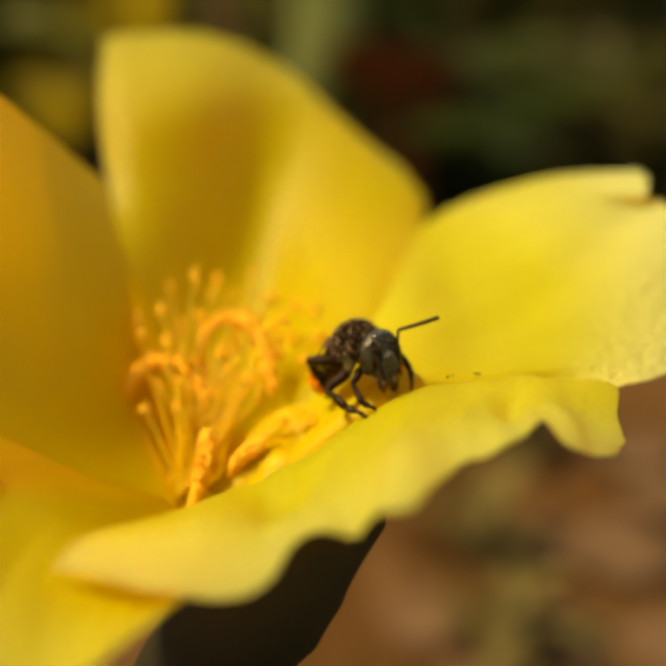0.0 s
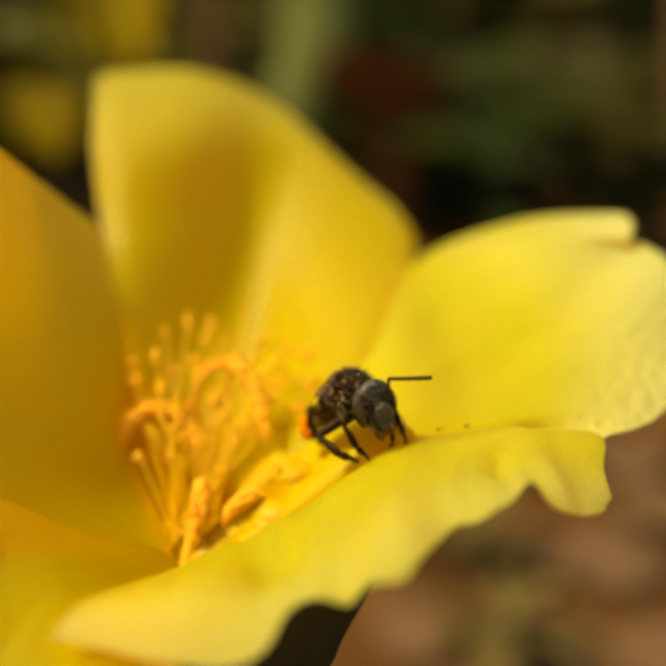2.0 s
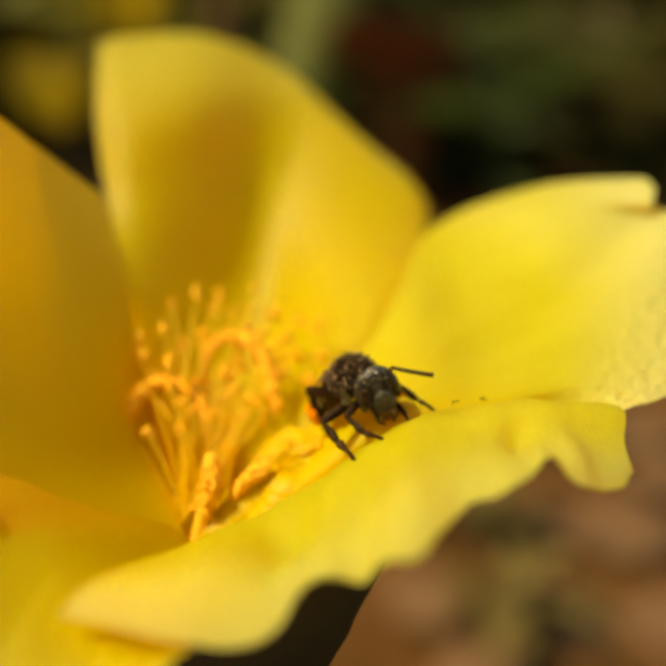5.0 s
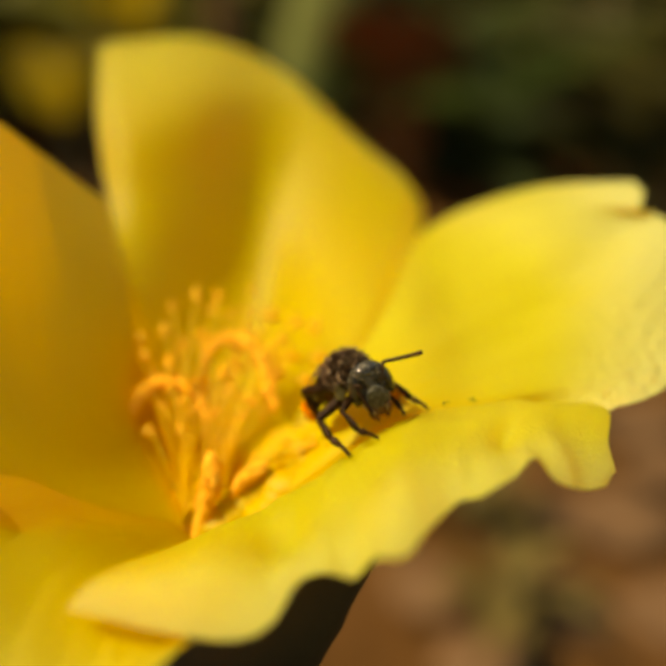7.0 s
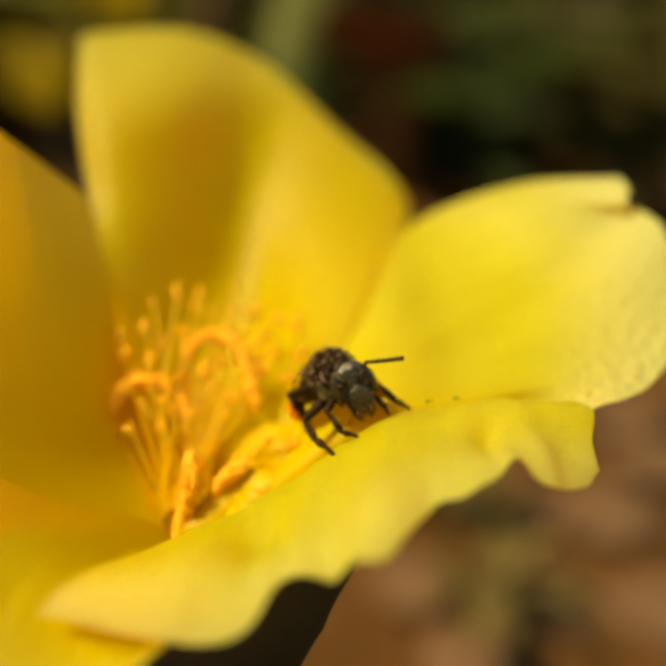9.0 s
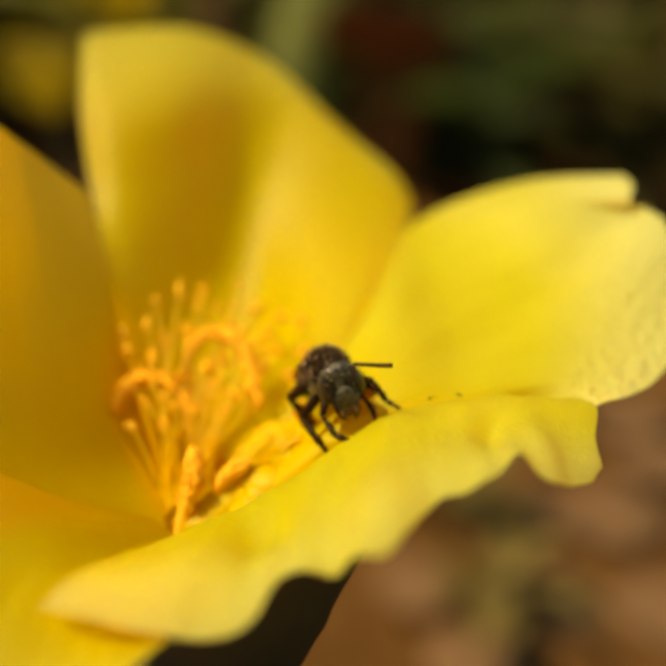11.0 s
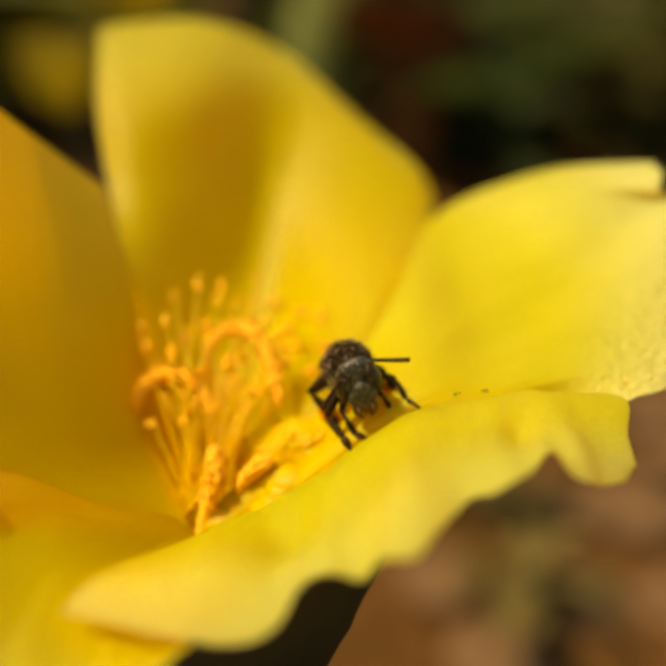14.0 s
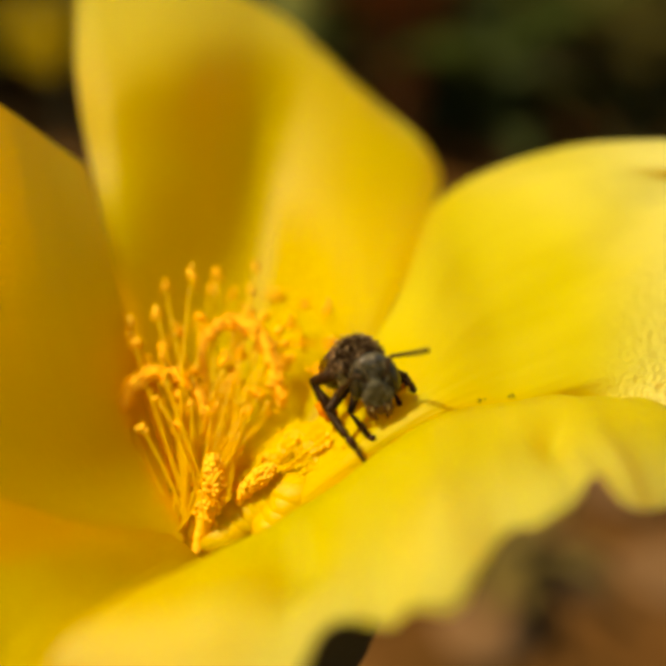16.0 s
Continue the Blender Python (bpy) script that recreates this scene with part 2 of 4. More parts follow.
def sheet_mesh(grid):
    """A bmesh with its UV (across, along) from a grid of points."""
    bm = bmesh.new()
    uv = bm.loops.layers.uv.new("UVMap")
    nv, nu = grid.shape[:2]
    vs = [[bm.verts.new(grid[j, i]) for i in range(nu)] for j in range(nv)]
    for j in range(nv - 1):
        for i in range(nu - 1):
            f = bm.faces.new((vs[j][i], vs[j][i + 1], vs[j + 1][i + 1], vs[j + 1][i]))
            for l, (a, b) in zip(f.loops, ((i, j), (i + 1, j), (i + 1, j + 1), (i, j + 1))):
                l[uv].uv = (a / (nu - 1), b / (nv - 1))
    return bm


def petal(cage, parent, frills=(), nu=90, nv=64, ripple=0.06, seed=0, label="", rim=0.3, mat=None, folds=(), crinkle=0.0, creases=()):
    """A petal in millimetres from a cage of rows, base to tip. frills: (place across the tip, push outwards, lift, width);
    folds: (across, along, half width across, half width along, lift); creases: sharp valleys that run from the place across
    at the base to that at the tip (base, tip, width before, width after, end along, depth to the back)."""
    g = patch(cage, nu, nv)
    along = np.gradient(g, axis=0)
    across = np.gradient(g, axis=1)
    n = np.cross(across, along)
    n /= np.linalg.norm(n, axis=2, keepdims=True) + 1e-9
    along /= np.linalg.norm(along, axis=2, keepdims=True) + 1e-9
    us, vs = np.linspace(0, 1, nu), np.linspace(0, 1, nv)
    for at, push, lift, width in frills:
        w = np.exp(-((us[None, :] - at) / width) ** 2) * (np.clip((vs[:, None] - (1 - rim)) / rim, 0, 1) ** 1.5)
        g = g + along * (push * w)[..., None] + n * (lift * w)[..., None]
    for a, b, wa, wb, lift in folds:
        w = np.exp(-((us[None, :] - a) / wa) ** 2 - ((vs[:, None] - b) / wb) ** 2)
        g = g + n * (lift * w)[..., None]
    for base, tip, before, after, end, depth in creases:
        d = us[None, :] - (base + (tip - base) * vs[:, None])
        w = np.clip(1 - np.where(d < 0, -d / before, d / after), 0, 1) ** 1.2 * np.clip((end - vs[:, None]) / 0.2, 0, 1)
        g[..., 1] += depth * w
    for j in range(nv):
        for i in range(nu):
            k = noise.noise((us[i] * 7 + seed * 9.1, vs[j] * 2.2, seed)) * 0.7 + noise.noise((us[i] * 22 + seed, vs[j] * 3.5, seed + 5)) * 0.3
            g[j, i] += n[j, i] * k * ripple * (0.3 + 2.2 * vs[j])
            if crinkle and vs[j] > 0.68:                    # fine wrinkles near the rim
                w = min(1.0, (vs[j] - 0.68) / 0.2, (1.0 - vs[j]) / 0.04) * min(1.0, max(0.0, us[i] - 0.35) / 0.25)
                g[j, i] += n[j, i] * crinkle * w * (noise.noise((us[i] * 70, vs[j] * 110, seed + 2.5)) + 0.5 * noise.noise((us[i] * 34, vs[j] * 40, seed + 8.5)))
    return part("petal", sheet_mesh(g * MM), mat or YELLOW, parent, label)


# ---------------------------------------------------------------- the ground
def ground():
    rings = [0.0] + list(np.geomspace(0.02, 60.0, 70))
    bm = bmesh.new()
    sides, last = 96, None
    for r in rings[1:]:
        ring = []
        for k in range(sides):
            a = 2 * math.pi * k / sides
            x, y = r * math.cos(a), r * math.sin(a) + 0.1
            z = 0.006 * noise.noise((x * 18, y * 18, 1)) + 0.003 * noise.noise((x * 60, y * 60, 2))
            ring.append(bm.verts.new((x, y, min(z, 0.0035) - 0.002)))
        if last:
            for k in range(sides):
                bm.faces.new((last[k], ring[k], ring[(k + 1) % sides], last[(k + 1) % sides]))
        else:
            bm.faces.new(ring)
        last = ring
    ob = part("ground", bm, SOIL)
    return tagged(ob, "bare red-brown garden soil in dappled shade", "ground", kind="structure")


ground()


# ---------------------------------------------------------------- the yellow flower (millimetres round its heart)
BASE = Vector((-0.00464, 0.01805, 0.11077))
BACK_PETAL = [
    [(-0.8, 0.69, 0.54), (-0.54, 0.83, 0.39), (-0.11, 0.91, 0.32), (0.48, 1.02, 0.31), (0.96, 0.95, 0.58), (1.25, 0.95, 0.77), (1.44, 0.93, 0.92)],
    [(-3.16, 6.49, 3.78), (-2.8, 8.09, 2.56), (-1.44, 10.21, 1.43), (1.05, 11.55, 1.3), (4.02, 8.91, 3.12), (5.3, 7.57, 3.81), (6.15, 7.27, 3.9)],
    [(-5.71, 14.08, 6.87), (-4.35, 14.08, 6.87), (-2.01, 15.6, 6.29), (0.79, 18.26, 5.26), (4.77, 17.16, 5), (7.35, 15.73, 4.41), (8.79, 15.41, 3.91)],
    [(-6.75, 17.98, 9.72), (-4.92, 17.83, 9.86), (-2.27, 19.31, 9.58), (1.3, 22.56, 8.74), (5.71, 21.23, 6.8), (8.19, 19.46, 5.28), (9.56, 18.69, 4.24)],
    [(-7.72, 23.79, 11.84), (-5.94, 24.76, 11.89), (-2.45, 26.2, 11.55), (1.55, 26.79, 9.85), (4.79, 24.23, 7.63), (7.67, 21.02, 6.09), (9.05, 20.07, 5.13)],
]

LEFT_PETAL = [
    [(-0.72, 0.24, 0.58), (-0.9, -0.02, 0.54), (-1.07, -0.24, 0.56), (-1.31, -0.42, 0.65), (-1.55, -0.56, 0.8)],
    [(-2.61, 5.17, 2.04), (-3.74, 2.59, 3.01), (-4.48, -0.21, 4.37), (-4.63, -2.48, 5.65), (-4.53, -4.31, 6.69)],
    [(-3.88, 8.62, 5.12), (-5.47, 6.15, 6.07), (-6.73, 3.08, 7.57), (-7.1, 1.65, 8.2), (-7.3, 0.5, 8.75)],
    [(-5.06, 11.73, 8.2), (-6.98, 11.08, 10.56), (-8.42, 9.82, 12.88), (-8.85, 8.4, 13.6), (-9.1, 7.0, 13.9)],
]

RIGHT_PETAL = [
    [(0.99, 0.77, 0.66), (1.17, 0.58, 0.74), (1.34, 0.4, 0.82), (1.44, 0.21, 0.91), (1.47, 0.03, 0.99), (1.42, -0.19, 1.02)],
    [(6.28, 7.23, 4.22), (6.35, 5.47, 4.42), (6.43, 3.06, 4.89), (6.47, 1.45, 5.06), (6.51, 0.8, 4.68), (6.61, 0.63, 3.85)],
    [(9.08, 14.73, 4.89), (9.89, 12.91, 4.63), (10.37, 8.43, 4.43), (10.11, 4.21, 4.85), (9.82, 1.85, 5.03), (9.74, 1.56, 4)],
    [(13.94, 14.92, 7.08), (14.83, 13.5, 6.69), (15.36, 9.99, 5.61), (14.62, 6.42, 4.8), (13.45, 3.39, 4.67), (12.21, 1.71, 4.07)],
    [(18.56, 12.31, 8.57), (17.86, 11.1, 7.76), (19.01, 9.9, 7.35), (19.07, 6.59, 5.08), (16.61, 3.06, 4.71), (13.66, 1.07, 5.11)],
]

FRONT_PETAL = [
    [(1.42, -0.15, 1.08), (1.28, -0.27, 0.89), (1.06, -0.34, 0.77), (0.77, -0.42, 0.65), (0.42, -0.5, 0.53), (-0.02, -0.5, 0.53)],
    [(11.24, 1.58, 4.61), (8.57, 1.59, 4.43), (6, 1.06, 3.77), (3.76, -0.11, 3.04), (1.66, -1.42, 2.45), (-0.52, -2.3, 1.8)],
    [(13.53, 1.02, 5.4), (10.47, 1.19, 5.5), (7.01, 0.64, 5.36), (4.08, -1.12, 4.43), (1.86, -2.32, 4.02), (-0.78, -3.44, 3.75)],
    [(13.17, -0.75, 5.4), (10.12, -1.03, 6.09), (7.26, -2.48, 6.41), (4.6, -4.02, 5.84), (2.05, -5.45, 5.8), (-1.35, -5.5, 5.6)],
    [(12.93, -2.32, 5.54), (9.91, -3.33, 6.94), (7.27, -5.47, 7.29), (4.94, -6.31, 6.89), (2.4, -7.35, 5.68), (-1.95, -6.46, 5.6)],
]

LOW_PETAL = [
    [(0.13, -0.57, 0.41), (-0.16, -0.48, 0.67), (-0.45, -0.36, 1.05), (-0.74, -0.28, 1.3), (-0.95, -0.2, 1.5)],
    [(0.76, -2.95, 1.88), (-0.3, -2.75, 2.0), (-1.33, -2.54, 2.65), (-2.1, -2.2, 3.35), (-2.94, -1.57, 3.95)],
    [(1.6, -5.81, 3.91), (-0.25, -5.51, 4.2), (-1.94, -5.03, 4.7), (-3.36, -3.88, 5.2), (-4.72, -2.27, 5.95)],
    [(1.11, -6.72, 4.91), (-0.13, -7.06, 4.74), (-2.12, -7.09, 5.07), (-3.87, -6.28, 5.9), (-5.5, -4.5, 7.0)],
    [(1.24, -7.26, 5.37), (0.13, -8.33, 5.36), (-1.39, -9.14, 5.19), (-3.74, -8.82, 5.65), (-5.8, -7.3, 6.7)],
]


HEART = (-0.32, 0.91, 0.52)
CUP = [(5.95, -1.51, 2.3), (4.85, -2.19, 2.34), (3.62, -2.61, 1.68), (2.34, -3.03, 0.24), (1.36, -3.48, -1.23), (0.27, -3.86, -3.35), (-0.76, -4.02, -6.62)]
HEAP = [(1.85, 2.35, 2.44), (2.46, 2.71, 3.02), (3.23, 2.79, 3.52), (4.07, 2.15, 3.82), (4.51, 1.41, 3.76), (3.86, 1.37, 3.33), (2.96, 1.8, 2.88)]
ROOTS = [(2.28, 0.42, 1.8), (3.14, 0.95, 2.47), (2.67, 1.41, 2.45), (1.77, 1.18, 1.88), (0.89, 0.86, 1.38), (0.18, 0.44, 1.08)]
SPECKS = [(8.33, 1.01, 5.68), (9.25, 1.18, 5.67)]
TIPS = [(-0.81, 7.75, 5.8), (-0.1, 8.93, 5.05), (1.39, 8.54, 5.55), (1.22, 7.73, 5.01), (-1.91, 8.01, 5.09), (-2.07, 6.88, 4.78), (-3.08, 6.89, 4.42), (-4.61, 6.63, 2.88), (-4.64, 7.07, 3.21), (-2.83, 5.98, 4.1), (-1.09, 3.23, 2.71), (-2.31, 3.34, 2.52), (-0.64, 6.93, 4.49), (0.49, 8.16, 4.57), (-1.31, 6.67, 4.06), (-2.34, 5.54, 3.4), (-1.76, 5.89, 3.96), (0.93, 5.89, 3.57), (0.36, 5.3, 3.76), (-3.49, 5.02, 2.56), (-0.62, 4.79, 3.71), (1.54, 4.37, 3.03), (-1.14, 4.21, 3.15), (-0.36, 8.61, 4.53), (0.82, 7.1, 4), (1.72, 6.93, 4.49), (2.24, 6.45, 4.1), (1.59, 6.06, 3.85), (2.5, 6.06, 3.85), (2.13, 5.29, 3.37), (1.08, 7.37, 4.43), (-0.47, 6.67, 4.06), (0.68, 4.95, 3.21), (0.07, 3.55, 3.03), (2.45, 5.28, 4.1), (1.13, 3.52, 2.99), (1.95, 3.55, 2.85), (-1.32, 3.59, 2.92), (-1.77, 3.96, 3.32), (0.2, 3.87, 2.99), (-0.13, 5.22, 3.83), (1.92, 3.73, 3.14), (1.94, 4.29, 3.46), (-0.75, 4.89, 3.86), (-0.61, 3.69, 3.27), (1.09, 6.13, 4.14), (-1.47, 5.05, 4.12), (-1.6, 4.57, 3.73), (-1.77, 4.89, 3.68), (1.95, 3.62, 2.96), (1.21, 4.3, 3.3), (1.35, 3.5, 3.15), (1.61, 5.44, 3.98), (0.94, 5.61, 4.06), (-1.72, 5.18, 4.14)]
FALLEN = [(3.94, 6.95, 4.71), (3.09, 6.05, 4.02), (4.12, 5.58, 4.22), (3.13, 7.35, 4.6), (2.15, 7.94, 4.6), (2.53, 5.42, 3.58), (2.69, 6.76, 4.21), (3.63, 4.63, 3.82)]
LOBES = [
    ([(-0.62, 1.53, 0.75), (-0.2, 3.3, 2.3), (-0.45, 4.3, 3.1), (-1.5, 4.96, 3.6), (-2.57, 4.75, 3.4), (-3.1, 4.2, 2.8)], (0.1, 0.12, 0.2, 0.32, 0.36, 0.28)),
    ([(-0.16, 1.53, 0.75), (-0.29, 4.7, 2.8), (-0.4, 5.85, 3.89), (0.26, 6.48, 4.53), (1.45, 6.2, 4.45), (2.11, 5.3, 3.76), (2.36, 4.08, 2.95)], (0.1, 0.1, 0.14, 0.3, 0.36, 0.34, 0.26)),
    ([(-0.3, 0.1, 0.2), (0.10, 0.60, 1.5), (0.33, 0.91, 2.22), (0.36, 1.26, 2.58), (0.30, 1.61, 2.76)], (0.4, 0.43, 0.42, 0.36, 0.26)),
    ([(1.05, 0.87, 1.57), (1.37, 0.99, 2.15), (1.75, 1.09, 2.5), (2.13, 1.29, 2.63)], (0.28, 0.24, 0.26, 0.3, 0.24)),
]


def coat(points, radii, size, count, seed):
    """Places and sizes of small grains scattered over a tube."""
    rnd = random.Random(seed)
    p = spline(points, 60)
    r = np.interp(np.linspace(0, 1, 60), np.linspace(0, 1, len(radii)), radii)
    places, sizes = [], []
    for _ in range(count):
        i = rnd.randrange(12, 60)
        d = Vector((rnd.gauss(0, 1), rnd.gauss(0, 1), rnd.gauss(0, 1))).normalized()
        places.append((Vector(p[i]) + d * r[i] * rnd.uniform(0.5, 1.5)) * MM)
        sizes.append(size * rnd.uniform(0.5, 1.3) * MM)
    return places, sizes


def flower():
    """The open flower with its cup, stamens and style on a stalk."""
    root = new("flower")
    root.location = (BASE.x, BASE.y, 0)
    tagged(root, "open bright yellow purslane flower with orange stamens", "flower")
    made = []
    made.append(petal(BACK_PETAL, root, seed=1, ripple=0.07, nu=140, nv=90, creases=((0.52, 0.57, 0.36, 0.16, 0.95, 0.75),)))
    made.append(petal(LEFT_PETAL, root, seed=2, ripple=0.025))
    made.append(petal(RIGHT_PETAL, root, [(0.0, -0.7, 0.0, 0.06)], seed=3, ripple=0.08, nu=240, nv=250, crinkle=0.12, mat=DIM_PALE_TIPPED, folds=((0.27, 0.97, 0.05, 0.09, -0.35), (0.34, 0.84, 0.055, 0.09, -0.35), (0.43, 0.71, 0.06, 0.10, -0.32), (0.53, 0.57, 0.07, 0.11, -0.28), (0.55, 0.88, 0.12, 0.12, 0.3))))
    made.append(petal(LOW_PETAL, root, [(0.3, 0.6, 0.2, 0.1)], seed=5, ripple=0.08))
    made.append(petal(FRONT_PETAL, root, [(0.0, -0.5, 0.0, 0.025), (0.05, 0.5, -0.05, 0.05), (0.125, 0.95, -0.1, 0.05), (0.195, -0.05, 0.3, 0.022), (0.25, 0.4, 0.2, 0.035), (0.30, 0.2, 0.0, 0.05), (0.36, -0.7, 0.0, 0.05), (0.49, 0.9, 0.1, 0.05), (0.6, -0.2, -0.5, 0.04), (0.68, -0.8, 0.0, 0.05)], nu=130, mat=DIM_ROLLED, seed=4, ripple=0.15, folds=((0.7, 0.7, 0.05, 0.09, -0.55), (0.22, 0.74, 0.03, 0.1, -0.5), (0.47, 0.82, 0.06, 0.12, 0.4), (0.33, 0.6, 0.05, 0.12, -0.25), (0.58, 0.62, 0.05, 0.10, 0.22), (0.13, 0.85, 0.04, 0.10, 0.3), (0.84, 0.75, 0.06, 0.12, 0.25)), label="front petal with a rolled and scalloped rim"))
    # stamens
    rnd = random.Random(4)
    foot = Vector(HEART)
    for k, tip in enumerate(TIPS):
        if k > 32 and k % 3 == 1:
            continue
        tip = Vector(tip)
        start = foot + Vector((rnd.uniform(-0.9, 0.9), rnd.uniform(-0.5, 0.5), rnd.uniform(-0.2, 0.2)))
        mid = start.lerp(tip, 0.55) + Vector((rnd.uniform(-0.25, 0.25), rnd.uniform(-0.25, 0.25), 0.25))
        made.append(stamen(root, [start, mid, tip], rnd, 0.00014 if k < 33 else 0.00008))
    for k in range(13):
        c = Vector(HEAP[k % len(HEAP)]) + Vector((rnd.uniform(-0.5, 0.3), rnd.uniform(-0.6, 0.5), rnd.uniform(-0.75, -0.35)))
        start = foot + Vector((rnd.uniform(0.5, 1.6), rnd.uniform(-0.3, 0.6), rnd.uniform(0.0, 0.5)))
        made.append(stamen(root, [start, start.lerp(c, 0.55) + Vector((0, 0, rnd.uniform(0.0, 0.25))), c], rnd, 0.00008))
    # a low mound of stamen feet and pollen where the petals meet
    bm = bmesh.new()
    for a, b in zip(HEAP, HEAP[1:]):
        for q in range(3):
            c = Vector(a).lerp(Vector(b), q / 3) + Vector((0, 0, -1.2))
            ball(bm, c * MM, (0.95 * MM, 0.8 * MM, 0.4 * MM), None, 40, 24)
    for v in bm.verts:
        v.co += Vector(noise.noise_vector(v.co * 1100)) * 0.00016 + Vector(noise.noise_vector(v.co * 5000)) * 0.00006
    made.append(part("stamen_mound", bm, DIM_PALE_TIPPED, root, "granular yellow mass of pollen and stamen feet"))
    places, sizes = [], []
    for k in range(2200):
        n = rnd.randrange(len(HEAP) - 1)
        c = Vector(HEAP[n]).lerp(Vector(HEAP[n + 1]), rnd.random())
        e = Vector((rnd.gauss(0, 1), rnd.gauss(0, 1), abs(rnd.gauss(0, 1)))).normalized() * rnd.uniform(0.9, 1.25)
        places.append((c + Vector((e.x * 1.15, e.y * 0.95, e.z * 0.46 - 1.17))) * MM)
        sizes.append(rnd.uniform(0.012, 0.032) * MM)
    made.append(grains("pollen", places, sizes, LOOSE, root, "loose yellow-orange pollen grains"))
    # smudges of orange pollen that fell on the petal behind
    for k, c in enumerate(FALLEN):
        at = [(Vector(c) + Vector((rnd.gauss(0, 0.16), rnd.gauss(0, 0.1), rnd.gauss(0, 0.2)))) * MM for _ in range(40)]
        made.append(grains("pollen", at, [rnd.uniform(0.03, 0.09) * MM for _ in at], ANTHER, root, "smudge of orange pollen"))
    # the style's curled arms, thick with pollen
    for k, (path, radii) in enumerate(LOBES):
        bm = bmesh.new()
        tube(bm, np.array(path) * MM, np.array(radii) * MM * 0.6, 12, 60)
        for v in bm.verts:
            v.co += Vector(noise.noise_vector(v.co * 4000)) * 0.00007
        lobe = part("stigma_lobe", bm, ANTHER, root, "curled orange stigma lobe thick with pollen")
        grains("pollen", *coat(path, np.array(radii) * 0.68, 0.07, 900, k), POLLEN, lobe)
        made.append(lobe)
    bm = bmesh.new()
    ball(bm, (foot + Vector((0.8, 0.9, -0.85))) * MM, (0.0024, 0.0019, 0.0013), None, 36, 18)
    for v in bm.verts:
        v.co += Vector(noise.noise_vector(v.co * 1800)) * 0.00015
    made.append(part("flower_base", bm, YELLOW, root))
    bm = bmesh.new()
    for a, b in zip(ROOTS, ROOTS[1:]):
        for q in range(3):
            ball(bm, (Vector(a).lerp(Vector(b), q / 3) + Vector((0, 0, -0.55))) * MM, (0.9 * MM, 0.8 * MM, 0.5 * MM), None, 28, 14)
    for v in bm.verts:
        v.co += Vector(noise.noise_vector(v.co * 700)) * 0.0002
    made.append(part("stamen_mound", bm, DIM_PALE_TIPPED, root))
    for q in SPECKS:
        bm = bmesh.new()
        for _ in range(4):
            ball(bm, (Vector(q) + Vector((rnd.gauss(0, 0.07), rnd.gauss(0, 0.04), rnd.gauss(0, 0.02)))) * MM, (0.035 * MM, 0.03 * MM, 0.03 * MM), None, 8, 6)
        made.append(part("speck", bm, CALYX, root, "tiny dark speck on the petal"))
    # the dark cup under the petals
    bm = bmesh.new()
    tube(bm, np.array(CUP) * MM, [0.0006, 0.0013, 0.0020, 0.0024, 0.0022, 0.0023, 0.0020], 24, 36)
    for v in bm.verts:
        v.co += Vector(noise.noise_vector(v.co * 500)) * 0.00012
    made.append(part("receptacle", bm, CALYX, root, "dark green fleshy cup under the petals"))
    h = BASE.z
    bm = bmesh.new()
    e = Vector(CUP[-1]) * MM
    tube(bm, [e + Vector((0, 0, 0.001)), e.lerp(Vector((0.002, 0.006, -0.05)), 0.6), (0.003, 0.004, -0.08), (0.0, 0.0, -h - 0.003)], [0.0013, 0.0012, 0.0014, 0.0018], 12, 40)
    made.append(part("stem", bm, STALK, root))
    for ob in made:
        ob.location = (0, 0, h)
    return root


def stamen(root, path, rnd, size=0.00014):
    """One thread-like filament with its lumpy anther."""
    path = [Vector(p) * MM for p in path]
    bm = bmesh.new()
    tube(bm, path, [0.00007, 0.000055, 0.000045], 6, 12)
    ob = part("filament", bm, FILAMENT, root)
    bm = bmesh.new()
    turn = Euler((rnd.uniform(-0.8, 0.8), rnd.uniform(-0.8, 0.8), rnd.uniform(0, 3))).to_matrix()
    r = rnd.uniform(0.85, 1.2) * size
    ball(bm, path[-1], (r, r * 0.9, r * 1.5), turn, 10, 7)
    ball(bm, path[-1] + turn @ Vector((r * 0.9, 0, -r * 0.5)), (r * 0.8, r * 0.8, r * 1.3), turn, 10, 7)
    for _ in range(5):
        ball(bm, path[-1] + Vector((rnd.gauss(0, 0.00013), rnd.gauss(0, 0.0001), rnd.gauss(-0.0001, 0.0002))), [rnd.uniform(0.3, 0.7) * r] * 3, None, 6, 5)
    for v in bm.verts:
        v.co += Vector(noise.noise_vector(v.co * 9000)) * 0.00006
    part("anther", bm, ANTHER, ob)
    return ob


flower()


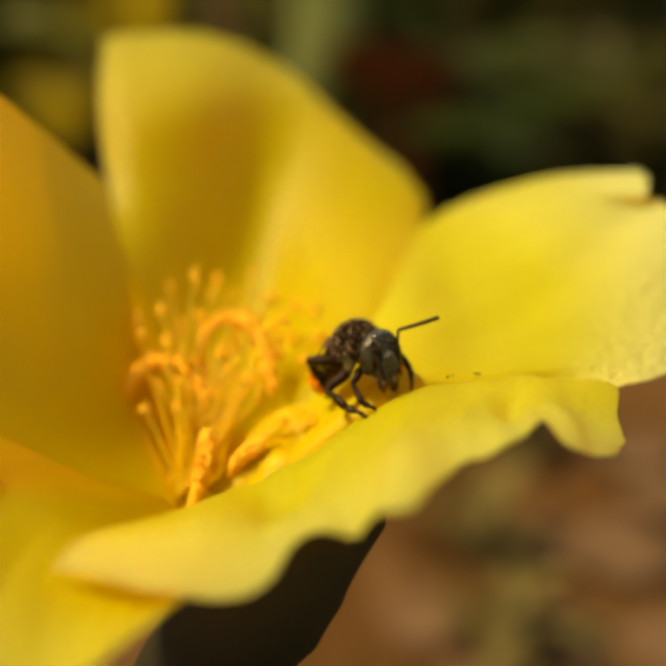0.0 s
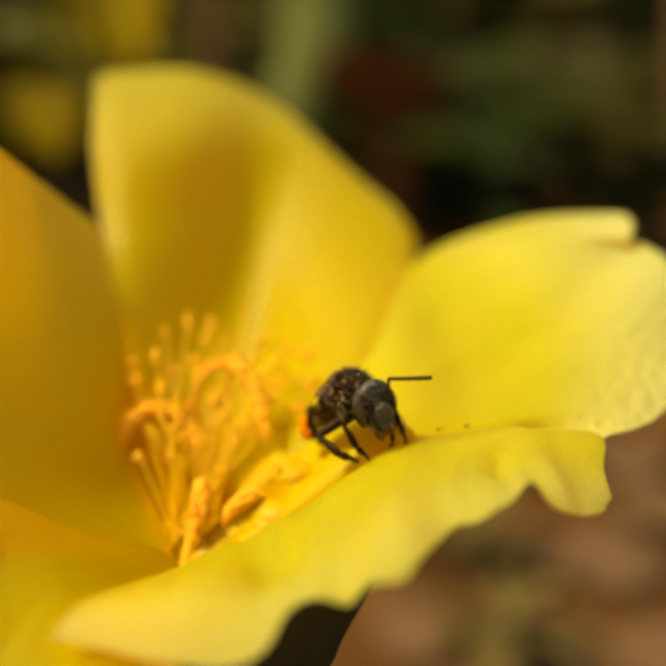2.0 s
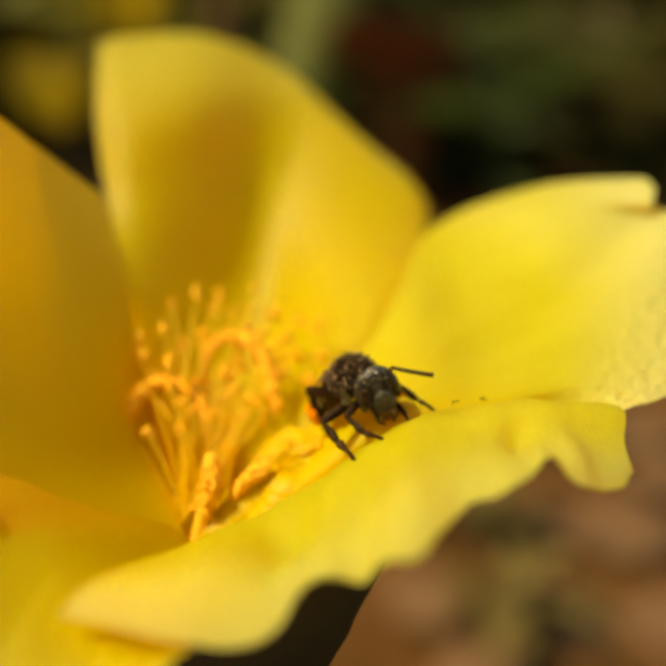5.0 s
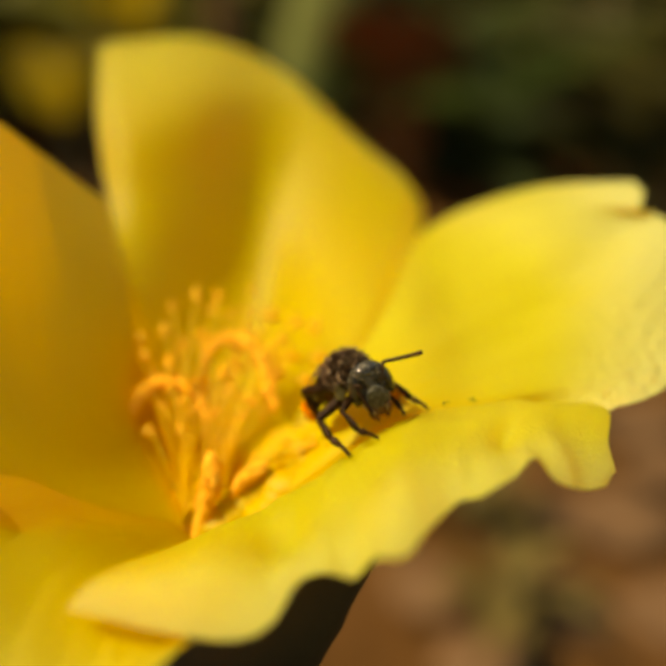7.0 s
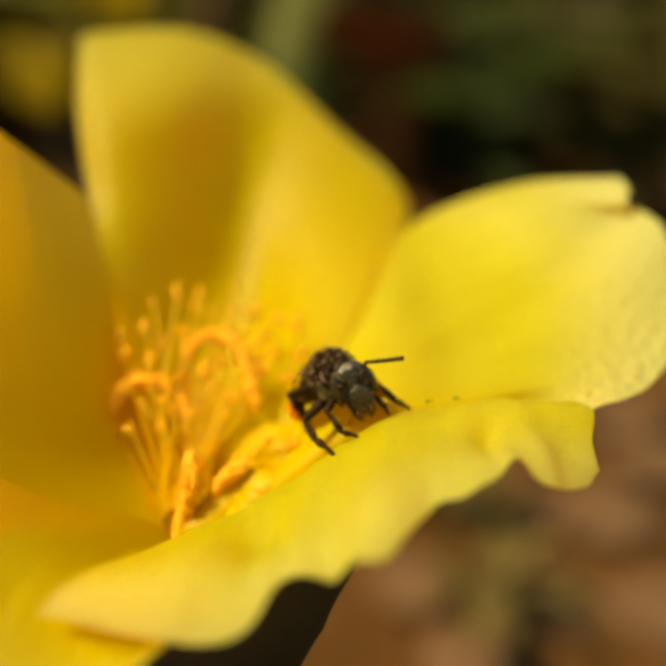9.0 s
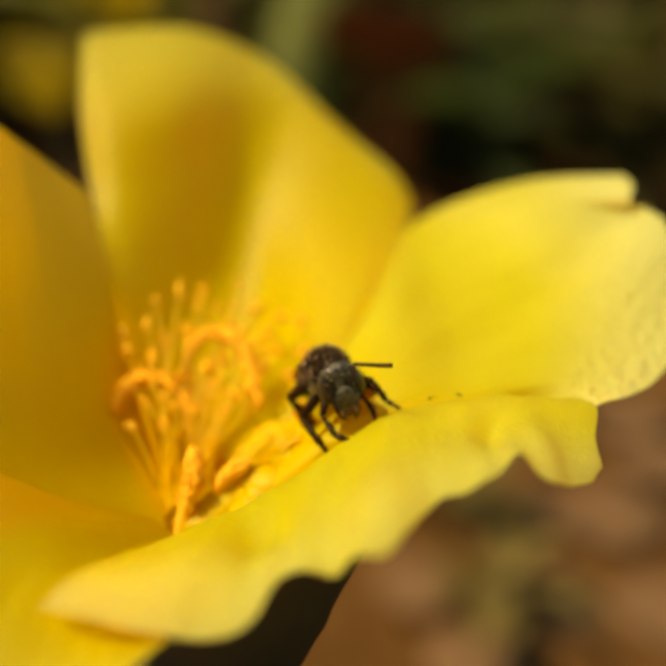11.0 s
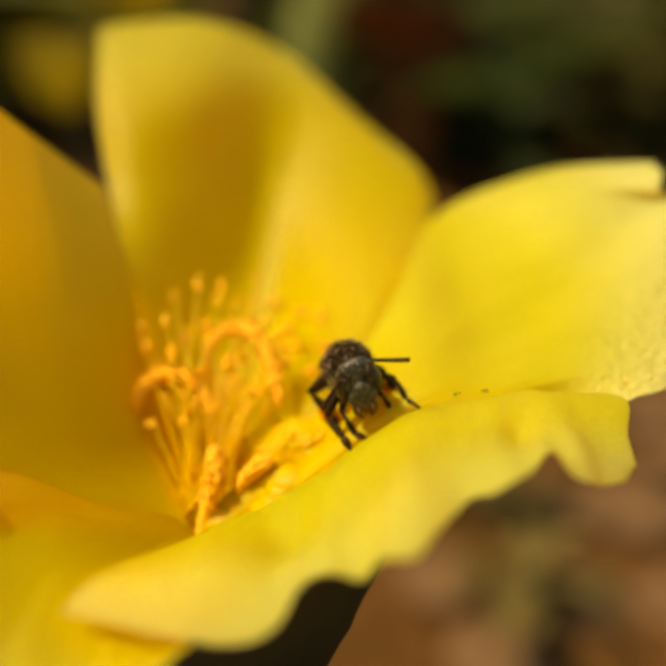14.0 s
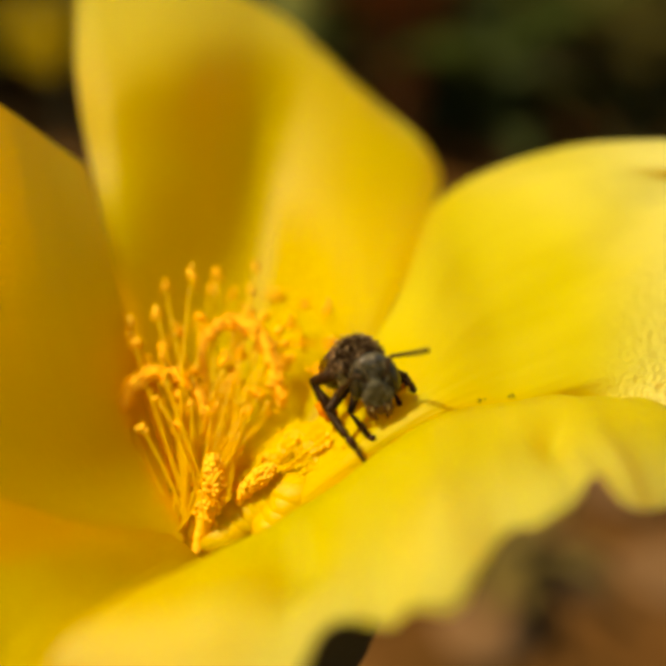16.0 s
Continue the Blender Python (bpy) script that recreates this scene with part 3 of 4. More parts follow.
# ---------------------------------------------------------------- the small dark bee (millimetres; x ahead, y to its left, z up)
BEE_ROWS = [
    (0, 0.75, 20.17, 115.9, 7, -10, -43), (0.5, 0.71, 20.42, 115.73, 7, -10, -43), (1, 0.81, 20.25, 115.95, 7, -10, -43),
    (1.5, 0.81, 20.24, 115.94, 7, -10, -43), (2, 0.79, 19.87, 116.29, 7, -10, -43), (2.5, 0.84, 20.05, 116.05, 7, -10, -43),
    (3, 0.86, 20.54, 115.71, 7, -10, -43), (3.5, 0.78, 20.55, 115.77, 7, -10, -43), (4, 0.45, 20.36, 115.53, 7, -10, -43),
    (4.5, 0.5, 20.26, 115.48, 7, -10, -42), (7, 0.5, 19.84, 116.11, 7, -10, -44), (7.5, 0.5, 20.2, 115.74, 7, -10, -44),
    (8, 0.51, 20.27, 115.79, 7, -10, -44), (8.5, 0.53, 20.17, 115.8, 7, -10, -45), (9, 0.58, 20.12, 115.81, 7, -10, -46),
    (9.5, 0.52, 20.09, 115.82, 7, -10, -47), (12, 0.33, 20.35, 115.6, 7, -10, -70), (12.5, 0.3, 20.17, 115.73, 7, -10, -70),
    (13, 0.31, 20, 115.82, 7, -10, -71), (13.5, 0.32, 20.13, 115.68, 7, -10, -71), (14, 0.38, 20.52, 115.53, 7, -10, -72),
    (14.5, 0.43, 20.15, 115.93, 7, -10, -72), (15, 0.34, 20.69, 115.35, 7, -10, -72), (15.5, 0.22, 20.86, 115.37, 7, -10, -66),
    (16, 0.28, 20.88, 115.44, 7, -10, -62),
]
HEAD_ROWS = [
    (0, -14.6, -4.5, -8), (0.5, -12.9, -5.7, -9.6), (1, -2.5, -4.4, -12.7), (1.5, -1.4, -5.7, -14.7), (2, -1.4, -5.3, -15), (2.5, -0.7, -6.1, -16.7),
    (3, -1.9, -6.2, -15.7), (3.5, -2.5, -6, -18.3), (4, 2.8, -2.8, -26.6), (4.5, 2.6, -2.2, -29.6), (7, 3.8, -5.4, -28.2), (7.5, 4.3, -8.1, -27.5),
    (8, 4.7, -8, -28.1), (8.5, 5, -8, -27.4), (9, 5.4, -6.4, -28.7), (9.5, 2.3, -7.3, -29.7), (12, 4.7, 2, -6.1), (12.5, 4.7, 1.7, -6.2),
    (13, 3.7, 2.4, -6.8), (13.5, 3.1, 0.6, -8.4), (14, 1.8, -1.7, -8), (14.5, 1.8, -1.6, -8.4), (15, 2.9, -4.9, -11.3), (15.5, 0.4, -7.5, -19.3),
    (16, -1.1, -9.4, -23.1),
]
# the way of the feelers' lashes in the head's space
FEELER_ROWS = [
    (0, 0.7, 0.66, 0.273), (0.5, 0.721, 0.691, 0.039), (1, 0.623, 0.777, -0.091), (1.5, 0.5, 0.846, -0.185), (2, 0.598, 0.779, -0.191),
    (2.5, 0.541, 0.657, -0.524), (3, 0.884, 0.373, -0.283), (3.5, 0.596, 0.762, -0.254), (4, 0.769, 0.627, -0.123), (4.5, 0.693, 0.666, -0.277),
    (7, 0.574, 0.812, 0.107), (7.5, 0.589, 0.797, 0.133), (8, 0.624, 0.773, 0.112), (8.5, 0.659, 0.749, 0.066), (9, 0.656, 0.754, 0.028),
    (9.5, 0.64, 0.768, -0.025), (12, 0.695, 0.715, 0.074), (12.5, 0.619, 0.777, 0.119), (13, 0.701, 0.711, -0.053), (13.5, 0.635, 0.772, 0.038),
    (14, 0.685, 0.723, 0.091), (14.5, 0.732, 0.656, 0.183), (15, 0.673, 0.694, 0.256), (15.5, 0.527, 0.811, 0.255), (16, 0.626, 0.749, 0.216),
]
OTHER_FEELER_ROWS = [
    (0, 0.3, 0.12, -0.95), (9.5, 0.3, 0.12, -0.95), (12, 0.35, 0.1, -0.93), (13.5, 0.35, 0.1, -0.93), (14, 0.1, -0.75, -0.6), (15, 0.1, -0.75, -0.6),
    (15.5, -0.1, -0.7, -0.6), (16, -0.3, -0.6, -0.6),
]
ELBOW = (0.305, 0.673, 0.815)
# hip, lengths of thigh, shin and foot, thickness; then seconds and the places of knee, ankle and tip in the bee's space
LEGS = {
    "middle right": ((0.45, -0.4, 0.72), (1.45, 1.25, 1.0), 0.17, [
        (0, -0.04, -1.64, 0.14, 1.17, -1.87, -0.09, 2.16, -1.91, -0.06),
        (1, -0.42, -1.56, 0.71, 0.45, -1.54, -0.18, 1.25, -1.27, -0.73),
        (2, -0.11, -1.67, 0.29, 1.1, -1.8, 0, 1.33, -1.18, -0.75),
        (3.5, 0.07, -1.79, 0.57, 1.04, -1.61, -0.2, 2.03, -1.69, -0.35),
        (4.5, 0.17, -1.81, 0.52, 1.33, -2.28, 0.44, 2.28, -2.52, 0.25),
        (8.5, 0.16, -1.69, 0.12, 1.3, -2.2, 0.12, 2.28, -2.23, -0.09),
        (12.5, 0.42, -1.28, -0.43, 1.66, -1.11, -0.49, 1.56, -0.72, -1.41),
        (15, 1.2, -1.39, -0.03, 2.41, -1.16, -0.28, 3.38, -1.08, -0.5),
        (16, 0.91, -1.72, 0.33, 2.12, -1.68, 0.03, 2.84, -1.54, -0.65),
    ]),
    "fore right": ((0.85, -0.38, 0.7), (0.95, 1.0, 0.78), 0.135, [
        (0, 1.12, -1.28, 0.55, 1.96, -1.78, 0.35, 2.14, -1.31, -0.24),
        (1, 0.96, -1.31, 0.83, 1.31, -1.33, -0.1, 1.57, -1, -0.76),
        (2, 1.04, -1.27, 0.97, 1.51, -1.3, 0.09, 1.75, -1, -0.59),
        (3.5, 1.01, -1.32, 0.74, 1.68, -1.45, 0.02, 2.3, -1.39, -0.46),
        (4.5, 0.98, -1.32, 0.65, 1.95, -1.5, 0.46, 2.63, -1.22, 0.22),
        (8.5, 1.16, -1.28, 0.7, 2.03, -1.48, 0.26, 2.4, -0.98, -0.22),
        (12.5, 1.3, -0.72, -0.07, 2.23, -0.62, -0.4, 2.81, -0.11, -0.51),
        (15, 1.24, -0.83, -0.04, 2.01, -0.67, -0.66, 2.4, -0.06, -0.95),
        (16, 1.16, -1, 0.05, 1.86, -0.82, -0.64, 2.41, -0.41, -1),
    ]),
    "hind right": ((-0.3, -0.5, 0.85), (1.25, 1.25, 0.55), 0.21, [
        (0, -1.43, -1.01, 0.68, -1.03, -0.88, -0.49, -0.95, -0.81, -1.03),
        (1, -1.1, -1.34, 0.38, -0.64, -1.1, -0.75, -0.24, -1.06, -1.13),
        (2, -1.41, -0.72, 0.32, -1.68, -0.64, -0.9, -1.28, -0.61, -1.28),
        (3.5, -1.23, -0.92, 0.12, -0.16, -1.47, -0.23, 0.24, -1.44, -0.61),
        (4.5, -1.52, -0.72, 0.66, -1.13, -0.8, -0.53, -0.89, -0.81, -1.02),
        (8.5, -1.3, -1.04, 0.32, -1.3, -0.73, -0.89, -0.96, -0.66, -1.32),
        (12.5, -0.44, -1.5, 0.11, -0.21, -0.91, -0.96, -0.08, -0.75, -1.47),
        (15, -0.54, -1.5, 0.14, 0.16, -1.01, -0.76, 0.48, -0.81, -1.17),
        (16, -1.11, -1.27, 0.28, -0.3, -1.18, -0.67, 0.08, -1.05, -1.05),
    ]),
    "middle left": ((0.45, 0.45, 0.85), (1.3, 0.95, 0.7), 0.135, [
        (0, 1.5, 1.13, 0.48, 2.28, 0.61, 0.35, 2.53, 0.29, -0.23),
        (1, 1.51, 0.96, 0.3, 2.23, 0.37, 0.11, 2.27, 0.45, -0.58),
        (3.5, 1.52, 1.06, 0.43, 2.17, 0.41, 0.21, 2.7, 0.1, -0.12),
        (4.5, 1.51, 1.15, 0.57, 2.26, 1.22, -0.01, 2.96, 1.2, -0.07),
        (8.5, 1.49, 1.11, 0.43, 2.22, 1.22, -0.16, 2.89, 1.3, -0.36),
        (12.5, 1, 1.59, 0.57, 1.56, 1.67, -0.19, 2.15, 2.03, -0.3),
        (15, 1.08, 1.5, 0.41, 1.91, 1.54, -0.05, 2.57, 1.77, -0.05),
        (16, 1.28, 1.37, 0.44, 1.88, 1.27, -0.29, 2.5, 1.5, -0.51),
    ]),
    "fore left": ((0.85, 0.38, 0.7), (0.9, 0.62, 0.5), 0.11, [
        (0, 1.53, 0.51, 0.12, 1.73, 0.21, -0.38, 1.83, -0.09, -0.77),
        (1, 1.54, 0.49, 0.13, 2, 0.15, -0.09, 1.97, 0.14, -0.59),
        (3.5, 1.52, 0.4, 0.1, 1.82, 0.16, -0.38, 1.92, -0.17, -0.75),
        (4.5, 1.59, 0.59, 0.23, 2.15, 0.46, -0.01, 2.54, 0.16, 0.08),
        (8.5, 1.57, 0.7, 0.27, 2.04, 0.76, -0.13, 2.47, 0.5, -0.08),
        (12.5, 1.38, 0.87, 0.16, 1.75, 0.99, -0.32, 2.03, 0.9, -0.72),
        (15, 1.38, 0.83, 0.12, 1.75, 0.94, -0.36, 2.14, 0.79, -0.63),
        (16, 1.49, 0.65, 0.13, 1.9, 0.62, -0.34, 2.19, 0.49, -0.72),
    ]),
    "hind left": ((-0.35, 0.5, 0.9), (1.2, 0.95, 0.5), 0.16, [
        (0, 0.59, 1.2, 0.62, 1.19, 1.12, -0.1, 1.55, 0.81, -0.25),
        (3.5, 0.61, 1.13, 0.57, 1.25, 1.03, -0.13, 1.62, 0.72, -0.27),
        (4.5, 0.62, 1.14, 0.61, 1.37, 1.23, 0.03, 1.68, 1.12, -0.35),
        (8.5, 0.58, 1.19, 0.58, 1.3, 1.29, -0.03, 1.61, 1.19, -0.41),
        (12.5, 0.23, 1.46, 0.48, 0.78, 1.56, -0.29, 1.07, 1.38, -0.65),
        (16, 0.44, 1.28, 0.44, 1.09, 1.37, -0.25, 1.36, 1.22, -0.64),
    ]),
}


def shaped(centre, radii, u=28, v=18, turn=None):
    bm = bmesh.new()
    ball(bm, Vector(centre) * MM, [r * MM for r in radii], turn, u, v)
    return bm


def along(a, b, side=Vector((0, 1, 0))):
    """The turn that lays x along the way from a to b, with y kept near side."""
    x = (Vector(b) - Vector(a)).normalized()
    y = (side - x * side.dot(x)).normalized()
    return Matrix((x, y, x.cross(y))).transposed().to_quaternion()


def fringe(bm, rnd, length, thick, count, long=0.09):
    """Short stiff hairs round a limb that lies along x."""
    for _ in range(count):
        at = Vector((rnd.uniform(0.1, 0.95) * length, 0, 0))
        d = Vector((rnd.uniform(0.0, 0.9), rnd.gauss(0, 1), rnd.gauss(0, 1))).normalized()
        tube(bm, [at * MM, (at + d * (thick + rnd.uniform(0.3, 1.0) * long)) * MM], [0.000011, 0.000004], 3, 2)


def leg(bee, name, hip, lengths, thick, seed, label=""):
    """A leg of three limbs, each along its own x: the leg's mesh is the thigh; shin, foot and bristles hang on it."""
    rnd = random.Random(seed)
    a, b, c = lengths
    hind = name == "hind_leg"
    bm = bmesh.new()
    tube(bm, np.array([(0, 0, 0), (0.35 * a, 0, 0.05 * a), (0.7 * a, 0, 0.03 * a), (a, 0, 0)]) * MM, np.array([0.75, 1.3, 1.1, 0.8]) * thick * MM, 10, 14)
    fringe(bm, rnd, a, thick, 14)
    top = part(name, bm, SHELL, bee, label)
    top.location = Vector(hip) * MM
    bm = bmesh.new()
    wide = [0.6, 0.95, 1.5, 1.7, 1.05] if hind else [0.65, 0.95, 1.2, 1.2, 0.8]
    tube(bm, np.array([(0, 0, 0), (0.3 * b, 0, 0.04 * b), (0.6 * b, 0, 0.03 * b), (0.85 * b, 0, 0), (b, 0, 0)]) * MM, np.array(wide) * thick * MM, 12, 18)
    for v in bm.verts:
        v.co.y *= 0.7
    fringe(bm, rnd, b, thick * 1.1, 34, 0.12)
    shin = part("shin", bm, SHELL, top)
    # a long first joint, then four beads and two claws
    bm = bmesh.new()
    tube(bm, np.array([(0, 0, 0), (0.22 * c, 0, 0.01), (0.46 * c, 0, 0.02)]) * MM, np.array([0.6, 0.95, 0.6]) * thick * MM, 9, 9)
    x, z = 0.47 * c, 0.02
    for k in range(4):
        n = 0.125 * c
        tube(bm, np.array([(x, 0, z), (x + 0.6 * n, 0, z - 0.012 * k), (x + n, 0, z - 0.02 * k)]) * MM, np.array([0.44, 0.52, 0.44]) * thick * MM, 7, 6)
        x, z = x + n, z - 0.02 * k
    for s in (-1, 1):
        tube(bm, np.array([(x, 0, z), (x + 0.07, s * 0.06, z - 0.01), (x + 0.11, s * 0.07, z - 0.07)]) * MM, np.array([0.22, 0.16, 0.06]) * thick * MM, 5, 6)
    fringe(bm, rnd, 0.6 * c, thick * 0.7, 22, 0.07)
    foot = part("foot", bm, BROWN, top)
    load = None
    if hind:
        bm = bmesh.new()
        ball(bm, Vector((0.86 * b, 0.0, -0.16)) * MM, (0.56 * MM, 0.34 * MM, 0.36 * MM), None, 24, 16)
        for v in bm.verts:
            v.co += Vector(noise.noise_vector(v.co * 4500)) * 0.00012 + Vector(noise.noise_vector(v.co * 16000)) * 0.00004
        load = part("pollen_load", bm, PACKED, top, "orange lump of packed pollen")
    return top, shin, foot, load


def bee():
    root = new("bee")
    tagged(root, "small black stingless bee dusted with pollen on a yellow petal", "bee")
    root.scale = (0.87, 0.87, 0.87)
    parts = {}
    # thorax, thick with bristles that hold pollen
    bm = shaped((0.42, 0, 1.36), (0.74, 0.78, 0.70))
    for v in bm.verts:
        v.co += Vector(noise.noise_vector(v.co * 2500)) * 0.00004
    thorax = part("thorax", bm, SHELL, root)
    part("chest", shaped((0.1, 0, 0.95), (0.66, 0.58, 0.52), 24, 16), SHELL, root, "dark brown underside of the thorax")
    rnd = random.Random(8)
    bm, places, sizes = bmesh.new(), [], []
    for _ in range(1700):
        a, b = rnd.uniform(0, 2 * math.pi), rnd.uniform(-0.35, 1.0)
        k = math.sqrt(max(0, 1 - b * b))
        d = Vector((math.cos(a) * k, math.sin(a) * k, b))
        if d.x > 0.8 or (b < 0.1 and d.x > 0.3):
            continue
        at = Vector((0.42 + d.x * 0.74, d.y * 0.78, 1.36 + d.z * 0.70)) * MM
        bend = (d + Vector((rnd.gauss(0, 0.5), rnd.gauss(0, 0.5), rnd.gauss(0, 0.5)))).normalized()
        mid = at + d * rnd.uniform(0.06, 0.16) * MM
        end = mid + bend * rnd.uniform(0.06, 0.2) * MM
        tube(bm, [at, mid, end], [0.000019, 0.000014, 0.000007], 4, 4)
        if rnd.random() < 0.26 and b > -0.1:
            places.append(mid.lerp(end, rnd.random()))
            sizes.append(rnd.choice((0.012, 0.016, 0.02, 0.026, 0.036)) * rnd.uniform(0.8, 1.2) * MM)
    fuzz = part("bristles", bm, HAIR, thorax)
    fuzz["kind"] = "stuff"
    grains("pollen", places, sizes, GRAIN, thorax, "pale pollen grains caught in the bristles")
    # abdomen with its bands
    bm = bmesh.new()
    for k in range(6):
        r = (0.66, 0.80, 0.84, 0.78, 0.62, 0.36)[k]
        ball(bm, Vector((-0.35 - 0.24 * k, 0, 1.05 - 0.33 * k)) * MM, (0.36 * MM, r * MM, r * 0.86 * MM), None, 24, 14)
    abdomen = part("abdomen", bm, BROWN, root, "glossy dark red-brown banded abdomen")
    for k in range(1, 5):
        r = (0.66, 0.80, 0.84, 0.78, 0.62)[k] * 0.965
        bm = bmesh.new()
        c = Vector((-0.47 - 0.24 * k, 0, 0.90 - 0.33 * k))
        tube(bm, [(c + Vector((0, r * math.cos(a), r * 0.86 * math.sin(a)))) * MM for a in np.linspace(-0.3, math.pi + 0.3, 12)], [0.00004, 0.00006, 0.00004], 6, 30)
        part("band", bm, BAND, abdomen)
    # head: broad, flat in front, narrowing to the mouth
    bm = shaped((0, 0, 0), (0.58, 0.86, 0.94), 64, 44)
    for v in bm.verts:
        x, y, z = (q / MM for q in v.co)
        if x > 0.14:
            x = 0.14 + (x - 0.14) * 0.72
            x += 0.11 * math.exp(-(y / 0.16) ** 2 - ((z + 0.02) / 0.30) ** 2)                              # ridge between the feelers
            x -= 0.17 * math.exp(-((abs(y) - 0.29 - 0.10 * z) / 0.11) ** 2 - ((z - 0.16) / 0.26) ** 2)     # sockets and grooves of the feelers
            x += 0.07 * math.exp(-(y / 0.40) ** 2 - ((z + 0.55) / 0.24) ** 2)                              # swell over the mouth
            x -= 0.06 * math.exp(-(y / 0.05) ** 2 - ((z - 0.5) / 0.2) ** 2)
            x -= 0.05 * math.exp(-((abs(y) - 0.50) / 0.05) ** 2)                                           # groove beside the eye
        y *= 1 - 0.28 * max(0, -z) ** 1.4
        x += 0.03 * noise.noise((y * 5, z * 5, x * 3)) + 0.010 * noise.noise((y * 17, z * 17, x * 5))
        v.co = Vector((x, y, z)) * MM
    head = part("head", bm, FACE_DARK, root)
    head.location = Vector((1.5, 0, 1.2)) * MM
    for s in (-1, 1):
        bm = shaped((0, 0, 0), (0.33, 0.18, 0.72), 28, 22)
        for v in bm.verts:
            v.co.y += s * 0.10 * MM * (1 - (v.co.z / (0.7 * MM)) ** 2)
        bmesh.ops.rotate(bm, verts=bm.verts, matrix=Euler((s * 0.20, 0, s * -0.30)).to_matrix())
        bmesh.ops.translate(bm, verts=bm.verts, vec=Vector((0.09, s * 0.58, 0.06)) * MM)
        part("eye", bm, EYE_DARK, head, "long grey-black compound eye")
        bm = bmesh.new()
        tube(bm, np.array([(0.30, s * 0.30, -0.74), (0.38, s * 0.29, -0.98), (0.40, s * 0.24, -1.16), (0.40, s * 0.16, -1.38)]) * MM, [0.00014, 0.00018, 0.00015, 0.00003], 12, 18)
        for v in bm.verts:
            v.co.x = 0.00040 + (v.co.x - 0.00040) * 0.45
        part("mandible", bm, REDBROWN, head, "dark red-brown pointed jaw")
    # lip between the jaws
    bm = shaped((0.34, 0, -0.98), (0.07, 0.24, 0.22), 18, 14)
    part("lip", bm, REDBROWN, head)
    bm = bmesh.new()
    tube(bm, np.array([(0.28, 0, -0.8), (0.30, 0.0, -1.1), (0.30, 0.02, -1.3)]) * MM, [0.00012, 0.0001, 0.00003], 10, 12)
    part("tongue", bm, REDBROWN, head)
    for s in (-1, 1):
        bm = bmesh.new()
        tube(bm, np.array([(0.40, s * 0.24, -0.80), (0.47, s * 0.28, -0.92), (0.48, s * 0.24, -1.04)]) * MM, [0.00002, 0.000026, 0.000014], 8, 10)
        part("palp", bm, BAND, head, "pale slender mouth feeler")
    # broad dusty shield over the mouth, cut off below
    bm = shaped((0, 0, 0), (0.11, 0.54, 0.62), 40, 28)
    for v in bm.verts:
        x, y, z = (q / MM for q in v.co)
        z = max(z, -0.44 + 0.12 * (y / 0.5) ** 2)
        y *= 1 - 0.85 * max(0, z)
        x += 0.02 * noise.noise((y * 8, z * 8, 4)) + 0.008 * noise.noise((y * 24, z * 24, 7))
        v.co = Vector((x, y, z)) * MM
    bmesh.ops.rotate(bm, verts=bm.verts, matrix=Euler((0, 0.20, 0)).to_matrix())
    bmesh.ops.translate(bm, verts=bm.verts, vec=Vector((0.42, 0, -0.40)) * MM)
    part("clypeus", bm, FACE, head, "dusty grey face shield")
    for s in (-1, 1):
        bm = shaped((0.50, s * 0.58, 1.12), (0.20, 0.30, 0.56), 18, 14, Euler((s * 0.25, 0, 0)).to_matrix())
        for _ in range(120):
            a, z = rnd.uniform(-1.2, 1.2), rnd.uniform(-0.85, 0.85)
            at = Vector((0.50 + 0.2 * math.cos(a) * math.sqrt(1 - z * z), s * (0.58 + 0.30 * abs(math.sin(a)) * math.sqrt(1 - z * z)), 1.12 + 0.56 * z))
            tube(bm, [at * MM, (at + Vector((rnd.uniform(-0.1, 0.1), s * 0.08, rnd.uniform(-0.12, 0.02)))) * MM], [0.000012, 0.000005], 3, 2)
        part("shoulder_patch", bm, BAND, root, "pale yellowish hair patch")
    bm = shaped((0.02, 0, 0.68), (0.36, 0.48, 0.22), 40, 26)
    for v in bm.verts:
        v.co += Vector(noise.noise_vector(v.co * 3000)) * 0.00007
    part("crown", bm, CROWN, head, "glossy black crown of the head")
    for y, z in ((0, 0.84), (-0.17, 0.79), (0.17, 0.79)):
        part("ocellus", shaped((0.27, y, z), (0.07, 0.07, 0.07), 12, 10), CROWN, head)
    # short grey down on the face
    rnd = random.Random(5)
    bm = bmesh.new()
    skin = [f for ob in head.children if ob.name.startswith("clypeus") for f in ob.data.polygons] + list(head.data.polygons)
    for _ in range(420):
        f = rnd.choice(skin)
        if f.center.x < 0.12 * MM or abs(f.center.y) > 0.62 * MM:
            continue
        at = Vector(f.center) + Vector((rnd.gauss(0, 0.02), rnd.gauss(0, 0.02), rnd.gauss(0, 0.02))) * MM
        d = (Vector(f.normal) * 0.6 + Vector((0, rnd.gauss(0, 0.35), -0.7))).normalized()
        tube(bm, [at, at + d * rnd.uniform(0.06, 0.14) * MM], [0.000012, 0.000005], 3, 2)
    down = part("face_hair", bm, DOWN, head, "short pale grey hairs")
    down["kind"] = "stuff"
    places, sizes = [], []
    for _ in range(10):
        a, z = rnd.uniform(-0.9, 0.9), rnd.uniform(0.2, 0.9)
        places.append(Vector((0.30 * math.sqrt(max(0, 1 - a * a * 0.8)) * math.sqrt(max(0, 1.05 - z * z)) + 0.14, a * 0.5, z * 0.86)) * MM)
        sizes.append(rnd.uniform(0.010, 0.020) * MM)
    grains("pollen", places, sizes, GRAIN, head)
